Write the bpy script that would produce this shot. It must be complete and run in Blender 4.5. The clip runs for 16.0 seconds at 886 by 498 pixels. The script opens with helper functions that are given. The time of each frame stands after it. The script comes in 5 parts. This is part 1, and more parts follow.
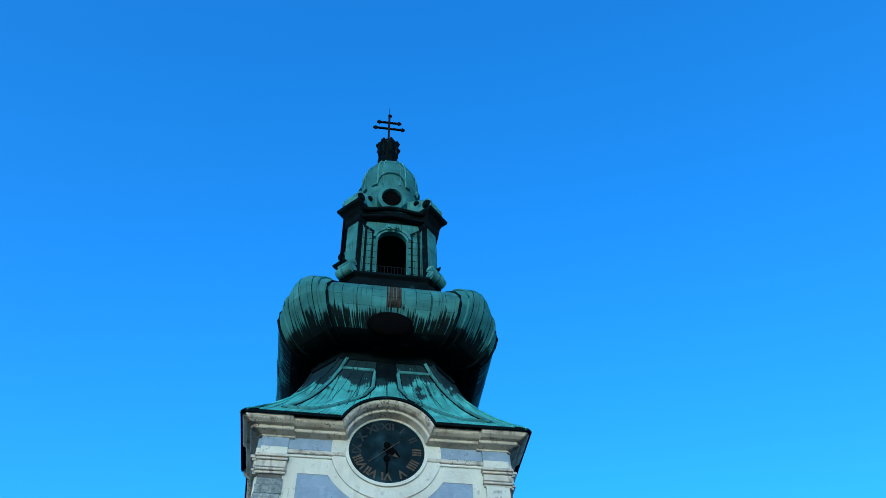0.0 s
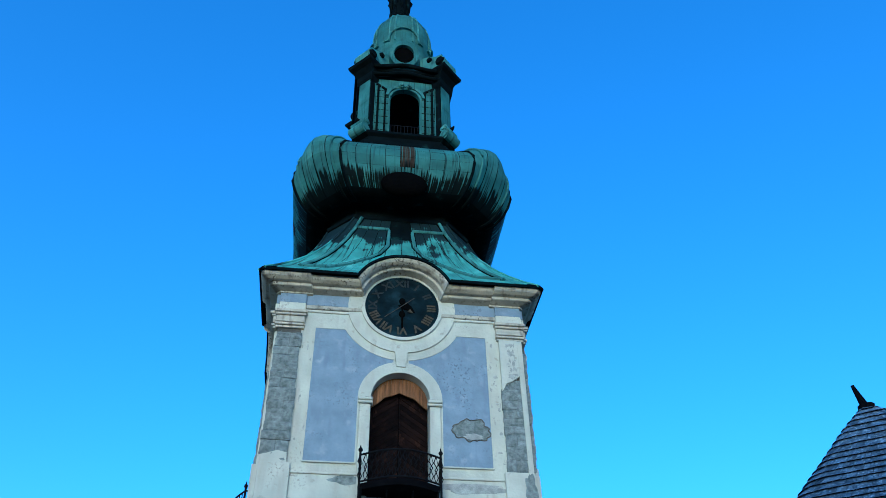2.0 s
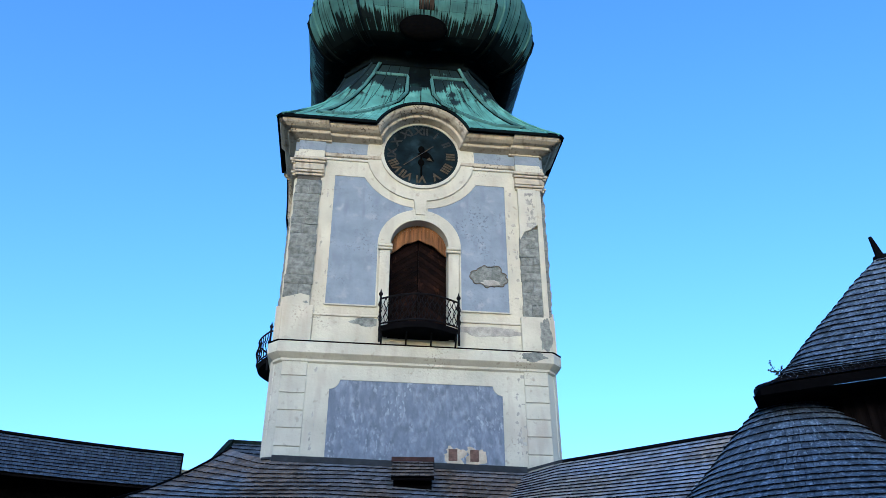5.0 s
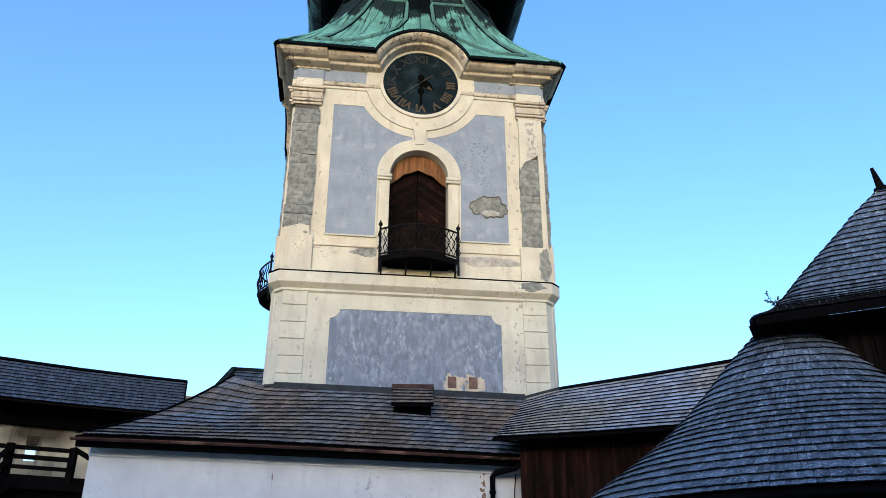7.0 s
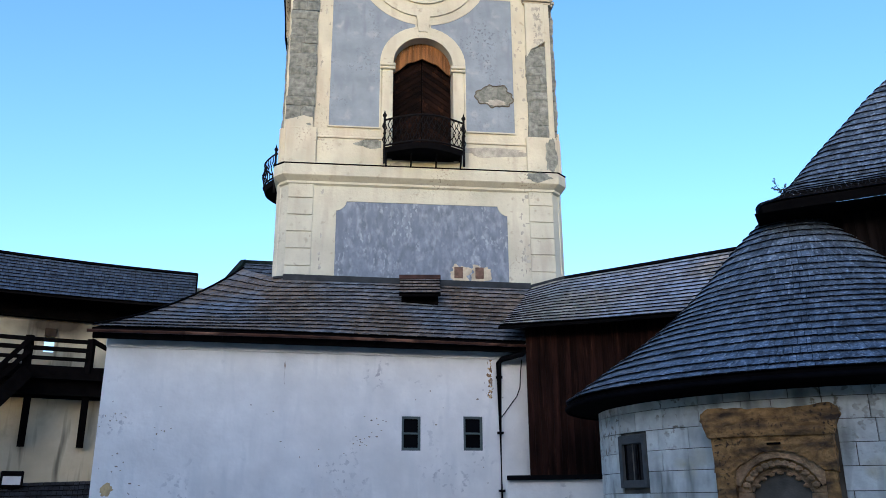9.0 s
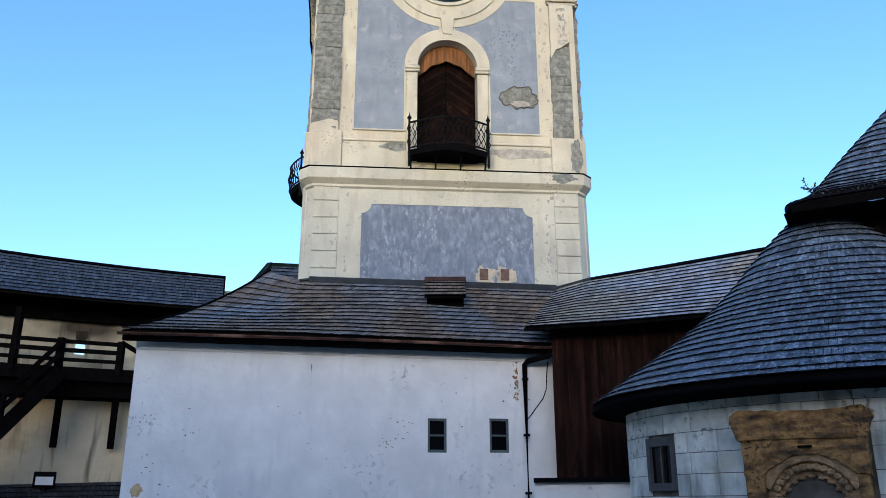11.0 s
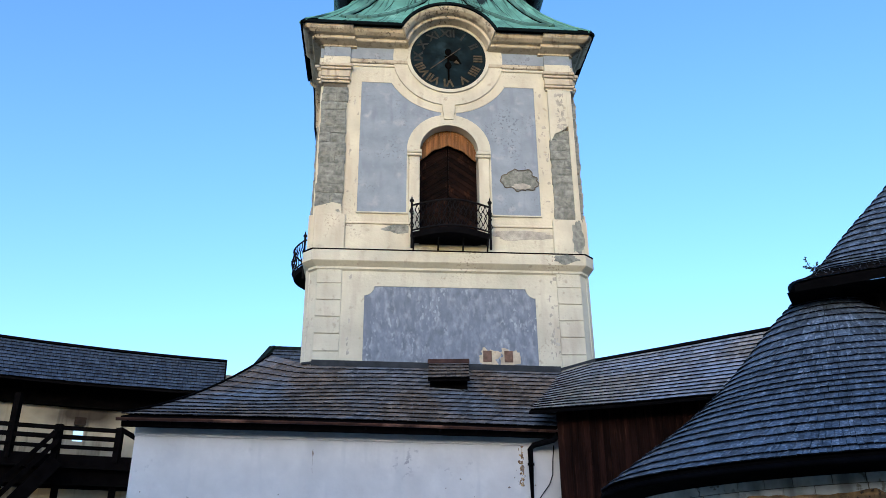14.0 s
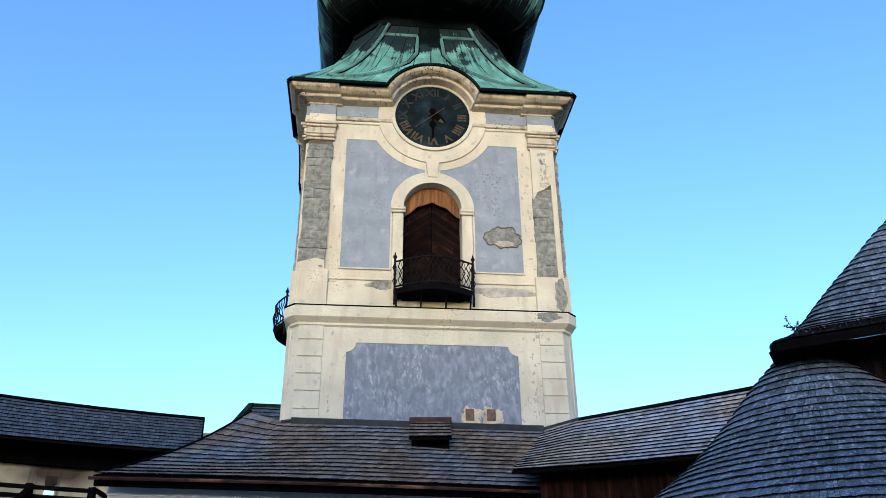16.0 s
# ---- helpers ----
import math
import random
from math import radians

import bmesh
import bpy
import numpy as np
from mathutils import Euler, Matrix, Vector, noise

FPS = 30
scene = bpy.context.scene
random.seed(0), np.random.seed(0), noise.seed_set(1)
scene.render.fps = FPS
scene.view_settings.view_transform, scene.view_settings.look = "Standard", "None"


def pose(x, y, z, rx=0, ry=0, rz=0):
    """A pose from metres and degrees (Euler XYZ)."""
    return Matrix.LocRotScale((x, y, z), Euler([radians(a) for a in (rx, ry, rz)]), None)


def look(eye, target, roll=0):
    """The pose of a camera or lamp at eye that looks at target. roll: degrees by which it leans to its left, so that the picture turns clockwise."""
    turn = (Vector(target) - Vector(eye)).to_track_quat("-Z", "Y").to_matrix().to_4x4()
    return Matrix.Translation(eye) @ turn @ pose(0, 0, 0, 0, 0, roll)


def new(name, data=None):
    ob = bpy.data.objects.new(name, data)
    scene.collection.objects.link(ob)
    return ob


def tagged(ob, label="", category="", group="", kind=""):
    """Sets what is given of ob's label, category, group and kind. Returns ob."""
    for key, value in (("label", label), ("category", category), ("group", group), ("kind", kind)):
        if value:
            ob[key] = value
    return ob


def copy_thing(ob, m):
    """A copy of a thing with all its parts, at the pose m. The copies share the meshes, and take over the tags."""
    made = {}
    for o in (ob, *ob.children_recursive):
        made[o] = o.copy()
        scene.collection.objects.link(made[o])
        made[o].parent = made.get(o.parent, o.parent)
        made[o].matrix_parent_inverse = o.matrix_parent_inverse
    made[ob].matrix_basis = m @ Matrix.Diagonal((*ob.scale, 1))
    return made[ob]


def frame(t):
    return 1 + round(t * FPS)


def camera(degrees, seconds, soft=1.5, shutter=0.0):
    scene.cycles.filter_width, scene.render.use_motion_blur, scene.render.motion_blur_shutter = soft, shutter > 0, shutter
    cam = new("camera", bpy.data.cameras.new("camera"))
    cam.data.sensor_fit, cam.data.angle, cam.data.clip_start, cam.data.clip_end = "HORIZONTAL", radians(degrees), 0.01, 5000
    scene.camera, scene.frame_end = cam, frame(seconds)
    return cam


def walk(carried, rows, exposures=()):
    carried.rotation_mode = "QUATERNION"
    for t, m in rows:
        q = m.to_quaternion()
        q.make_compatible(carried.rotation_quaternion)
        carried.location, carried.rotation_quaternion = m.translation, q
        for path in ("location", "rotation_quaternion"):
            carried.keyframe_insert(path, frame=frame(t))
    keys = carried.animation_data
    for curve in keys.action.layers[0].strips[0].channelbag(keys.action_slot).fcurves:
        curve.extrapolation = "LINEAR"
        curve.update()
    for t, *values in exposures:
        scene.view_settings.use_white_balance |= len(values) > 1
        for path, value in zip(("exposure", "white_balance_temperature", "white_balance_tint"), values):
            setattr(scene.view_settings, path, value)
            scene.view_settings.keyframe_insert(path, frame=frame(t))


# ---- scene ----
cam = camera(57.79, 16.0, soft=0.45)
EYE = 1.6
PATH = [(0, 0.96, 50.89, 1.76), (0.5, 1.04, 48.57, 1.70), (1, 1.15, 46.30, 1.54), (1.5, 1.32, 43.21, 1.33), (2, 1.69, 40.92, 1.11), (2.5, 2.13, 39.27, 0.81), (3, 2.41, 37.65, 0.56), (3.5, 2.47, 36.12, 0.34), (4, 2.48, 33.90, 0.12), (4.2, 2.48, 32.97, 0.09), (6.5, 2.62, 26.67, -0.20), (7, 2.46, 25.18, -0.13), (7.5, 2.40, 22.87, -0.12), (8, 2.60, 20.35, 0.02), (8.5, 2.78, 18.45, 0.11), (8.7, 2.91, 17.94, 0.22), (10.8, 4.53, 16.57, 0.02), (11, 4.88, 17.58, 0.05), (11.5, 5.44, 19.73, -0.15), (12, 5.41, 21.29, -0.71), (12.5, 5.37, 21.69, -0.86), (13, 5.64, 22.03, -0.01), (13.5, 5.45, 23.03, 0.20), (14, 5.21, 23.41, 0.37), (14.5, 4.98, 23.97, 0.49), (15, 4.72, 24.62, 0.53), (15.5, 4.33, 26.41, 0.35), (16, 3.92, 27.44, 0.47)]
walk(cam, [(t, pose(0, 0, EYE, 90 + p, r, y)) for t, y, p, r in PATH],
     [(0.0, 1.33, 3860, -1), (2.0, 1.23, 3850, 0), (4.0, 1.36, 4150, 9), (5.2, 1.59, 4850, 14), (6.5, 1.75, 5470, 17), (7.5, 1.73, 5430, 17), (8.5, 1.66, 5360, 17), (11.0, 1.59, 5320, 17), (11.6, 1.60, 5320, 17), (12.5, 1.67, 5380, 17), (14.5, 1.64, 5350, 17), (16.0, 1.73, 5410, 16)])

# ---- light ----
world = bpy.data.worlds.new("world")
scene.world = world
world.use_nodes = True
wn = world.node_tree.nodes
sky = wn.new("ShaderNodeTexSky")
sky.sky_type = 'NISHITA'
sky.sun_disc = False
sky.sun_elevation = radians(10)
sky.sun_rotation = radians(186)
sky.air_density = 1.0
sky.ozone_density = 1.8
sky.dust_density = 1.5
wn["Background"].inputs[1].default_value = 0.135
deep = wn.new("ShaderNodeHueSaturation")
deep.inputs["Saturation"].default_value = 1.15
deep.inputs["Hue"].default_value = 0.502
world.node_tree.links.new(sky.outputs[0], deep.inputs["Color"])
world.node_tree.links.new(deep.outputs[0], wn["Background"].inputs[0])
sun_data = bpy.data.lights.new("sun", 'SUN')
sun_data.energy = 0.12
sun_data.angle = radians(14)
sun_data.color = (1.0, 0.86, 0.68)
sun = new("sun", sun_data)
sun.matrix_world = look((-4.2, -39.8, 8.1), (0, 0, 0))

# ---- materials ----
def mat(name, base, rough=0.85, metal=0.0, var=0.12, scale=3.0, bump=0.15, bscale=40.0, spots=None, spot_amt=0.5, spot_scale=1.2,
        streak=None, streak_amt=0.5, island=0.0, objrand=0.0, stretch=(1, 1, 1), spec=0.3, edge=0.06, streak_scale=(5, 5, 0.5), axis=None, drip=None, soot=None, specks=None):
    """A procedural material: base colour with two scales of noise, optional patches (spots), vertical streaks, and relief."""
    m = bpy.data.materials.new(name)
    m.use_nodes = True
    nt = m.node_tree
    N, L = nt.nodes, nt.links
    b = N["Principled BSDF"]
    b.inputs["Roughness"].default_value = rough
    b.inputs["Metallic"].default_value = metal
    b.inputs["Specular IOR Level"].default_value = spec
    tc = N.new("ShaderNodeTexCoord")
    mp = N.new("ShaderNodeMapping")
    mp.inputs["Scale"].default_value = stretch
    L.new(tc.outputs["Object"], mp.inputs[0])

    def nz(sc, det=6.0, vec=None):
        n = N.new("ShaderNodeTexNoise")
        n.inputs["Scale"].default_value = sc
        n.inputs["Detail"].default_value = det
        L.new(vec or mp.outputs[0], n.inputs["Vector"])
        return n.outputs["Fac"]

    def mixc(fac, a, c):
        x = N.new("ShaderNodeMix")
        x.data_type = 'RGBA'
        if isinstance(fac, float):
            x.inputs[0].default_value = fac
        else:
            L.new(fac, x.inputs[0])
        for s, v in ((x.inputs[6], a), (x.inputs[7], c)):
            if isinstance(v, tuple):
                s.default_value = (*v, 1)
            else:
                L.new(v, s)
        return x.outputs[2]

    def ramp(v, lo, hi, amt=1.0):
        r = N.new("ShaderNodeMapRange")
        r.inputs[1].default_value, r.inputs[2].default_value, r.inputs[4].default_value = lo, hi, amt
        L.new(v, r.inputs[0])
        return r.outputs[0]

    dark = tuple(max(0.0, c * (1 - var * 2)) for c in base)
    light = tuple(min(0.95, c * (1 + var)) for c in base)
    col = mixc(ramp(nz(scale), 0.3, 0.7), dark, light)
    col = mixc(ramp(nz(scale * 9, 3.0), 0.25, 0.75, 0.4), col, tuple(c * (1 - var) for c in base))
    if spots:
        col = mixc(ramp(nz(spot_scale, 9.0), 0.62 - 0.22 * spot_amt, 0.62 - 0.22 * spot_amt + edge), col, spots)
    if specks:
        # clusters of small chips and scratches
        tone, fine, share = specks
        both = N.new("ShaderNodeMath")
        both.operation = 'MULTIPLY'
        L.new(ramp(nz(fine, 4.0), 0.56, 0.63), both.inputs[0])
        L.new(ramp(nz(0.9, 5.0), 0.60 - share, 0.72 - share), both.inputs[1])
        col = mixc(both.outputs[0], col, tone)
    if streak or drip:
        ms = N.new("ShaderNodeMapping")
        ms.inputs["Scale"].default_value = streak_scale
        if axis is None:
            L.new(tc.outputs["Object"], ms.inputs[0])
        else:
            # streaks follow the slope of a roof that turns about an upright axis at y = axis
            sp, cb = N.new("ShaderNodeSeparateXYZ"), N.new("ShaderNodeCombineXYZ")
            L.new(tc.outputs["Object"], sp.inputs[0])
            sub, at2 = N.new("ShaderNodeMath"), N.new("ShaderNodeMath")
            sub.operation, at2.operation = 'SUBTRACT', 'ARCTAN2'
            sub.inputs[1].default_value = axis
            L.new(sp.outputs[1], sub.inputs[0])
            L.new(sp.outputs[0], at2.inputs[0])
            L.new(sub.outputs[0], at2.inputs[1])
            L.new(at2.outputs[0], cb.inputs[0])
            L.new(sp.outputs[2], cb.inputs[2])
            L.new(cb.outputs[0], ms.inputs[0])
        runs = nz(1.0, 2.5, ms.outputs[0])
        if streak:
            col = mixc(ramp(runs, 0.62 - 0.25 * streak_amt, 0.8 - 0.2 * streak_amt), col, streak)
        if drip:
            # black tone that sets in between two heights, its edge broken into uneven drips
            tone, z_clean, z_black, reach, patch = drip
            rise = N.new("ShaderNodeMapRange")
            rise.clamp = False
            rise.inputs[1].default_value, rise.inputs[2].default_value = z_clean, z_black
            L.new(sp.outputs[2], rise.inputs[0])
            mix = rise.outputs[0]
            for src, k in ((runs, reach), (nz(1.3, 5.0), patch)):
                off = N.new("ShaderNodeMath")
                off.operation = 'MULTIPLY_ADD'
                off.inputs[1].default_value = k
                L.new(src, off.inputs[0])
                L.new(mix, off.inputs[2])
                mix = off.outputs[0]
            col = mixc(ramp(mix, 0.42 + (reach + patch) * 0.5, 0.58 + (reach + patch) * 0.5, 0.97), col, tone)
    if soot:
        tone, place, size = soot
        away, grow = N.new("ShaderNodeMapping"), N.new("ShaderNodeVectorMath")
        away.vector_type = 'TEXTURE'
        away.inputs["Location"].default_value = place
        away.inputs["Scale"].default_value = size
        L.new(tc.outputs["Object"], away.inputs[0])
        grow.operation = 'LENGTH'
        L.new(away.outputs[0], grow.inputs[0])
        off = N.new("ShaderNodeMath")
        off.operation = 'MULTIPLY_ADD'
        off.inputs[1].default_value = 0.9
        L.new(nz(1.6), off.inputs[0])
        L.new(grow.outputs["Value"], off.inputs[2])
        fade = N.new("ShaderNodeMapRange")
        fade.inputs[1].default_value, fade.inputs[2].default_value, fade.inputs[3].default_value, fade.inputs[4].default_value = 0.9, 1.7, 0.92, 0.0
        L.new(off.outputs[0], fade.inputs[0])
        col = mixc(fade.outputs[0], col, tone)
    if island or objrand:
        src = N.new("ShaderNodeNewGeometry").outputs["Random Per Island"] if island else N.new("ShaderNodeObjectInfo").outputs["Random"]
        hv = N.new("ShaderNodeHueSaturation")
        amt = island or objrand
        r = N.new("ShaderNodeMapRange")
        r.inputs[3].default_value, r.inputs[4].default_value = 1 - amt, 1 + amt
        L.new(src, r.inputs[0])
        L.new(r.outputs[0], hv.inputs["Value"])
        L.new(col, hv.inputs["Color"])
        col = hv.outputs[0]
    L.new(col, b.inputs["Base Color"])
    if bump:
        bp = N.new("ShaderNodeBump")
        bp.inputs["Strength"].default_value = bump
        bp.inputs["Distance"].default_value = 0.03
        L.new(nz(bscale, 8.0), bp.inputs["Height"])
        L.new(bp.outputs[0], b.inputs["Normal"])
    return m


M_CREAM = mat("cream_plaster", (0.55, 0.53, 0.42), var=0.115, scale=1.0, spots=(0.37, 0.335, 0.265), spot_amt=-0.02, spot_scale=4.5, edge=0.10, streak=(0.44, 0.40, 0.315), streak_amt=0.38, bump=0.4, bscale=12, streak_scale=(3, 3, 0.7), specks=((0.31, 0.28, 0.225), 15.0, 0.04))
M_TRIM = mat("grimy_cream_moulding", (0.48, 0.43, 0.325), var=0.16, scale=2.0, spots=(0.20, 0.165, 0.12), spot_amt=0.10, spot_scale=2.8, edge=0.14, streak=(0.19, 0.16, 0.12), streak_amt=0.3, bump=0.4, bscale=12, streak_scale=(6, 6, 1.5), specks=((0.12, 0.10, 0.075), 13.0, 0.07))
M_BLUE = mat("lavender_plaster", (0.235, 0.28, 0.335), var=0.10, scale=2.2, spots=(0.325, 0.35, 0.39), spot_amt=0.26, spot_scale=3.2, edge=0.2, streak=(0.19, 0.22, 0.275), streak_amt=0.28, bump=0.4, bscale=10, streak_scale=(4, 4, 1.0), specks=((0.15, 0.175, 0.215), 16.0, 0.085))
M_BLUE2 = mat("worn_lavender_plaster", (0.20, 0.232, 0.285), var=0.2, scale=3.0, spots=(0.33, 0.37, 0.425), spot_amt=0.48, spot_scale=4.2, edge=0.32, streak=(0.155, 0.18, 0.225), streak_amt=0.4, streak_scale=(5, 5, 0.9), bump=0.7, bscale=9, stretch=(1.9, 1.9, 1.0), specks=((0.34, 0.38, 0.425), 9.0, 0.12))
M_STONE = mat("bare_grey_masonry", (0.235, 0.25, 0.225), var=0.26, scale=8.0, spots=(0.13, 0.14, 0.13), spot_amt=0.12, spot_scale=6.0, edge=0.14, bump=1.0, bscale=24, objrand=0.10)
M_WORN = mat("worn_pale_plaster", (0.40, 0.385, 0.335), var=0.2, scale=6, bump=0.5)
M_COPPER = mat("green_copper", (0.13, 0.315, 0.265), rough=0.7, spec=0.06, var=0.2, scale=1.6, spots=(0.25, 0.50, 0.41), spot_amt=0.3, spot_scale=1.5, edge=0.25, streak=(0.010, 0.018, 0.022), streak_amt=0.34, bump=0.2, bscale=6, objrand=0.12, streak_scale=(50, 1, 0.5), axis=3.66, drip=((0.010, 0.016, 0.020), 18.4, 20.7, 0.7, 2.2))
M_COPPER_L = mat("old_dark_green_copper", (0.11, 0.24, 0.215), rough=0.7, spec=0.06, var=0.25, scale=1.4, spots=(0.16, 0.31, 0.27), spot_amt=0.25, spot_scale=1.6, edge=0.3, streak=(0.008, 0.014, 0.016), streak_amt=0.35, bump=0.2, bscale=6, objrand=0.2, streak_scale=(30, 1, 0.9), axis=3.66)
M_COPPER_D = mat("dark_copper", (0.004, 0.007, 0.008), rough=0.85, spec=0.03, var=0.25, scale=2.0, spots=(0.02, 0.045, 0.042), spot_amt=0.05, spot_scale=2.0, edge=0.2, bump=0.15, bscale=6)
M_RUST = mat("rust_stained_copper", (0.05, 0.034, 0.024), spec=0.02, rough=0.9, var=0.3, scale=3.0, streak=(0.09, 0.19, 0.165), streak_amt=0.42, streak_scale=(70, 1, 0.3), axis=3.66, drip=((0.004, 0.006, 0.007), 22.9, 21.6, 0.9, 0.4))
M_SHING = mat("grey_wood_shingle", (0.115, 0.147, 0.185), rough=0.5, var=0.3, scale=6.0, bump=0.6, bscale=30, spots=(0.065, 0.083, 0.108), spot_amt=0.3, spot_scale=1.1, edge=0.25, streak=(0.36, 0.41, 0.47), streak_amt=0.42, spec=0.18, streak_scale=(24, 24, 3.0), island=0.36)
M_SHINGP = mat("grey_wood_shingle_piece", (0.115, 0.147, 0.185), rough=0.5, var=0.3, scale=6.0, bump=0.6, bscale=30, spots=(0.065, 0.083, 0.108), spot_amt=0.3, spot_scale=1.1, edge=0.25, streak=(0.36, 0.41, 0.47), streak_amt=0.42, spec=0.18, streak_scale=(24, 24, 3.0), objrand=0.36)
M_SHINGB = mat("brown_wood_shingle", (0.19, 0.14, 0.095), rough=0.6, var=0.34, scale=3.0, bump=0.5, bscale=30, island=0.4, spec=0.18, spots=(0.148, 0.158, 0.168), spot_amt=0.85, spot_scale=0.5, edge=0.16, streak=(0.26, 0.285, 0.31), streak_amt=0.28, streak_scale=(22, 22, 3.0))
# brown-grey wing shingles, lightened for the stronger light on that slope
M_SHINGW = mat("lit_brown_grey_shingle", (0.39, 0.34, 0.27), rough=0.6, var=0.22, scale=2.0, bump=0.5, bscale=30, island=0.35, spec=0.2, spots=(0.30, 0.335, 0.385), spot_amt=0.85, spot_scale=0.4, edge=0.2, streak=(0.40, 0.44, 0.50), streak_amt=0.28, streak_scale=(22, 22, 3.0))
M_SHINGN = mat("old_dark_blue_grey_shingle", (0.075, 0.098, 0.135), rough=0.55, var=0.3, scale=5.0, bump=0.5, bscale=30, island=0.3, spec=0.15, spots=(0.04, 0.05, 0.072), spot_amt=0.35, spot_scale=0.9, edge=0.25, streak=(0.17, 0.20, 0.245), streak_amt=0.22, streak_scale=(20, 20, 3.0))
# near-black butts: the shadow line under each shingle course, put into colour
M_BUTT = mat("butt_shadow", (0.014, 0.013, 0.014), var=0.3, scale=8.0, spec=0.05)
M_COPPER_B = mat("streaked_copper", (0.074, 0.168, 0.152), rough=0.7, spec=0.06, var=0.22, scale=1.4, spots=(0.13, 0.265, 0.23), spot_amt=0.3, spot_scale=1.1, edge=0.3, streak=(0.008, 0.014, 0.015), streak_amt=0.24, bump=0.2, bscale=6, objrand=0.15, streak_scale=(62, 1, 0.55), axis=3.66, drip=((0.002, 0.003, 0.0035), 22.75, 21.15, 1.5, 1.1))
M_SHINGD = mat("near_black_shingle", (0.035, 0.037, 0.043), rough=0.6, var=0.3, scale=6.0, bump=0.5, bscale=30, island=0.4, spec=0.15)
M_DECK = mat("dark_roof_boarding", (0.005, 0.0045, 0.0045), var=0.2, spec=0.0, rough=1.0)
M_WOOD_D = mat("dark_brown_boards", (0.018, 0.0075, 0.005), spec=0.05, var=0.4, scale=3.0, stretch=(3, 3, 0.35), bump=0.5, bscale=12, objrand=0.45, streak=(0.045, 0.019, 0.011), streak_amt=0.08, streak_scale=(16, 16, 1.6))
# grey-brown drum boards, darkened for the shade below the upper roof
M_WOOD_B = mat("shaded_grey_brown_boards", (0.011, 0.008, 0.007), spec=0.03, rough=0.95, var=0.4, scale=3.0, stretch=(3, 3, 0.35), bump=0.5, bscale=12, objrand=0.4)
M_BEAM = mat("black_brown_timber", (0.004, 0.0035, 0.0035), spec=0.02, rough=0.95, var=0.3, scale=4.0, bump=0.3)
M_WOOD_L = mat("orange_brown_boards", (0.23, 0.105, 0.035), var=0.3, scale=3.0, stretch=(5, 5, 0.5), bump=0.3, objrand=0.25)
M_DOOR = mat("dark_red_brown_planks", (0.009, 0.0042, 0.003), spec=0.06, var=0.4, scale=4.0, bump=0.3, objrand=0.6, streak=(0.032, 0.014, 0.008), streak_amt=0.12, streak_scale=(9, 9, 4))
M_WHITE = mat("white_lime_plaster", (0.80, 0.785, 0.745), var=0.07, scale=1.6, spots=(0.67, 0.665, 0.64), spot_amt=0.1, spot_scale=1.3, edge=0.22, streak=(0.70, 0.695, 0.665), streak_amt=0.3, streak_scale=(4, 4, 0.7), bump=0.5, bscale=9, specks=((0.47, 0.46, 0.45), 8.0, 0.03))
M_BEIGE = mat("beige_lime_plaster", (0.34, 0.30, 0.215), var=0.14, scale=0.9, spots=(0.20, 0.18, 0.13), spot_amt=0.3, spot_scale=0.8, edge=0.25, streak=(0.17, 0.155, 0.115), streak_amt=0.35, bump=0.4, bscale=8)
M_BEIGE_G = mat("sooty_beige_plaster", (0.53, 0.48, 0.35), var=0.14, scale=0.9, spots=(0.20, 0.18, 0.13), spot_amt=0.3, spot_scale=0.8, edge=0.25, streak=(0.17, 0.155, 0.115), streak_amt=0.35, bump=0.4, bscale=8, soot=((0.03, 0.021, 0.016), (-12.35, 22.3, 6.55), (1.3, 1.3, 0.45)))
M_OCHRE = mat("exposed_ochre_patch", (0.62, 0.45, 0.22), var=0.22, scale=5, spots=(0.36, 0.25, 0.15), spot_amt=0.15, spot_scale=5, edge=0.12, bump=0.6, bscale=20)
M_CHIP = mat("chipped_paint_brown", (0.33, 0.27, 0.21), var=0.3, scale=9, bump=0.5)
M_ASHLAR = mat("whitewashed_ashlar", (0.61, 0.625, 0.57), var=0.16, scale=3.5, spots=(0.44, 0.42, 0.30), spot_amt=0.38, spot_scale=2.0, edge=0.18, streak=(0.26, 0.27, 0.24), streak_amt=0.3, streak_scale=(4, 4, 0.9), bump=0.9, bscale=8, objrand=0.14, specks=((0.22, 0.20, 0.15), 10.0, 0.10))
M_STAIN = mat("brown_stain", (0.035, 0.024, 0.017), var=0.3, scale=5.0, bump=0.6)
M_RCHIP = mat("orange_brown_flake", (0.36, 0.22, 0.11), var=0.4, scale=12, bump=0.5)
M_JOINT = mat("dark_mortar", (0.12, 0.105, 0.08), var=0.3)
M_SAND = mat("brown_sandstone", (0.35, 0.19, 0.062), var=0.34, scale=7.0, spots=(0.42, 0.255, 0.11), spot_amt=0.08, spot_scale=4.0, edge=0.16, streak=(0.05, 0.03, 0.016), streak_amt=0.45, streak_scale=(2.5, 2.5, 7), bump=1.0, bscale=20, specks=((0.04, 0.024, 0.012), 20.0, 0.10))
M_SANDL = mat("grey_carved_stone", (0.38, 0.235, 0.115), var=0.35, scale=8.0, bump=1.0, bscale=22)
M_IRON = mat("black_wrought_iron", (0.009, 0.009, 0.010), rough=0.8, spec=0.03, metal=0.0, var=0.2, bump=0)
M_METAL = mat("dark_sheet_metal", (0.005, 0.005, 0.006), rough=0.95, spec=0.01, metal=0.0, var=0.2, bump=0.05)
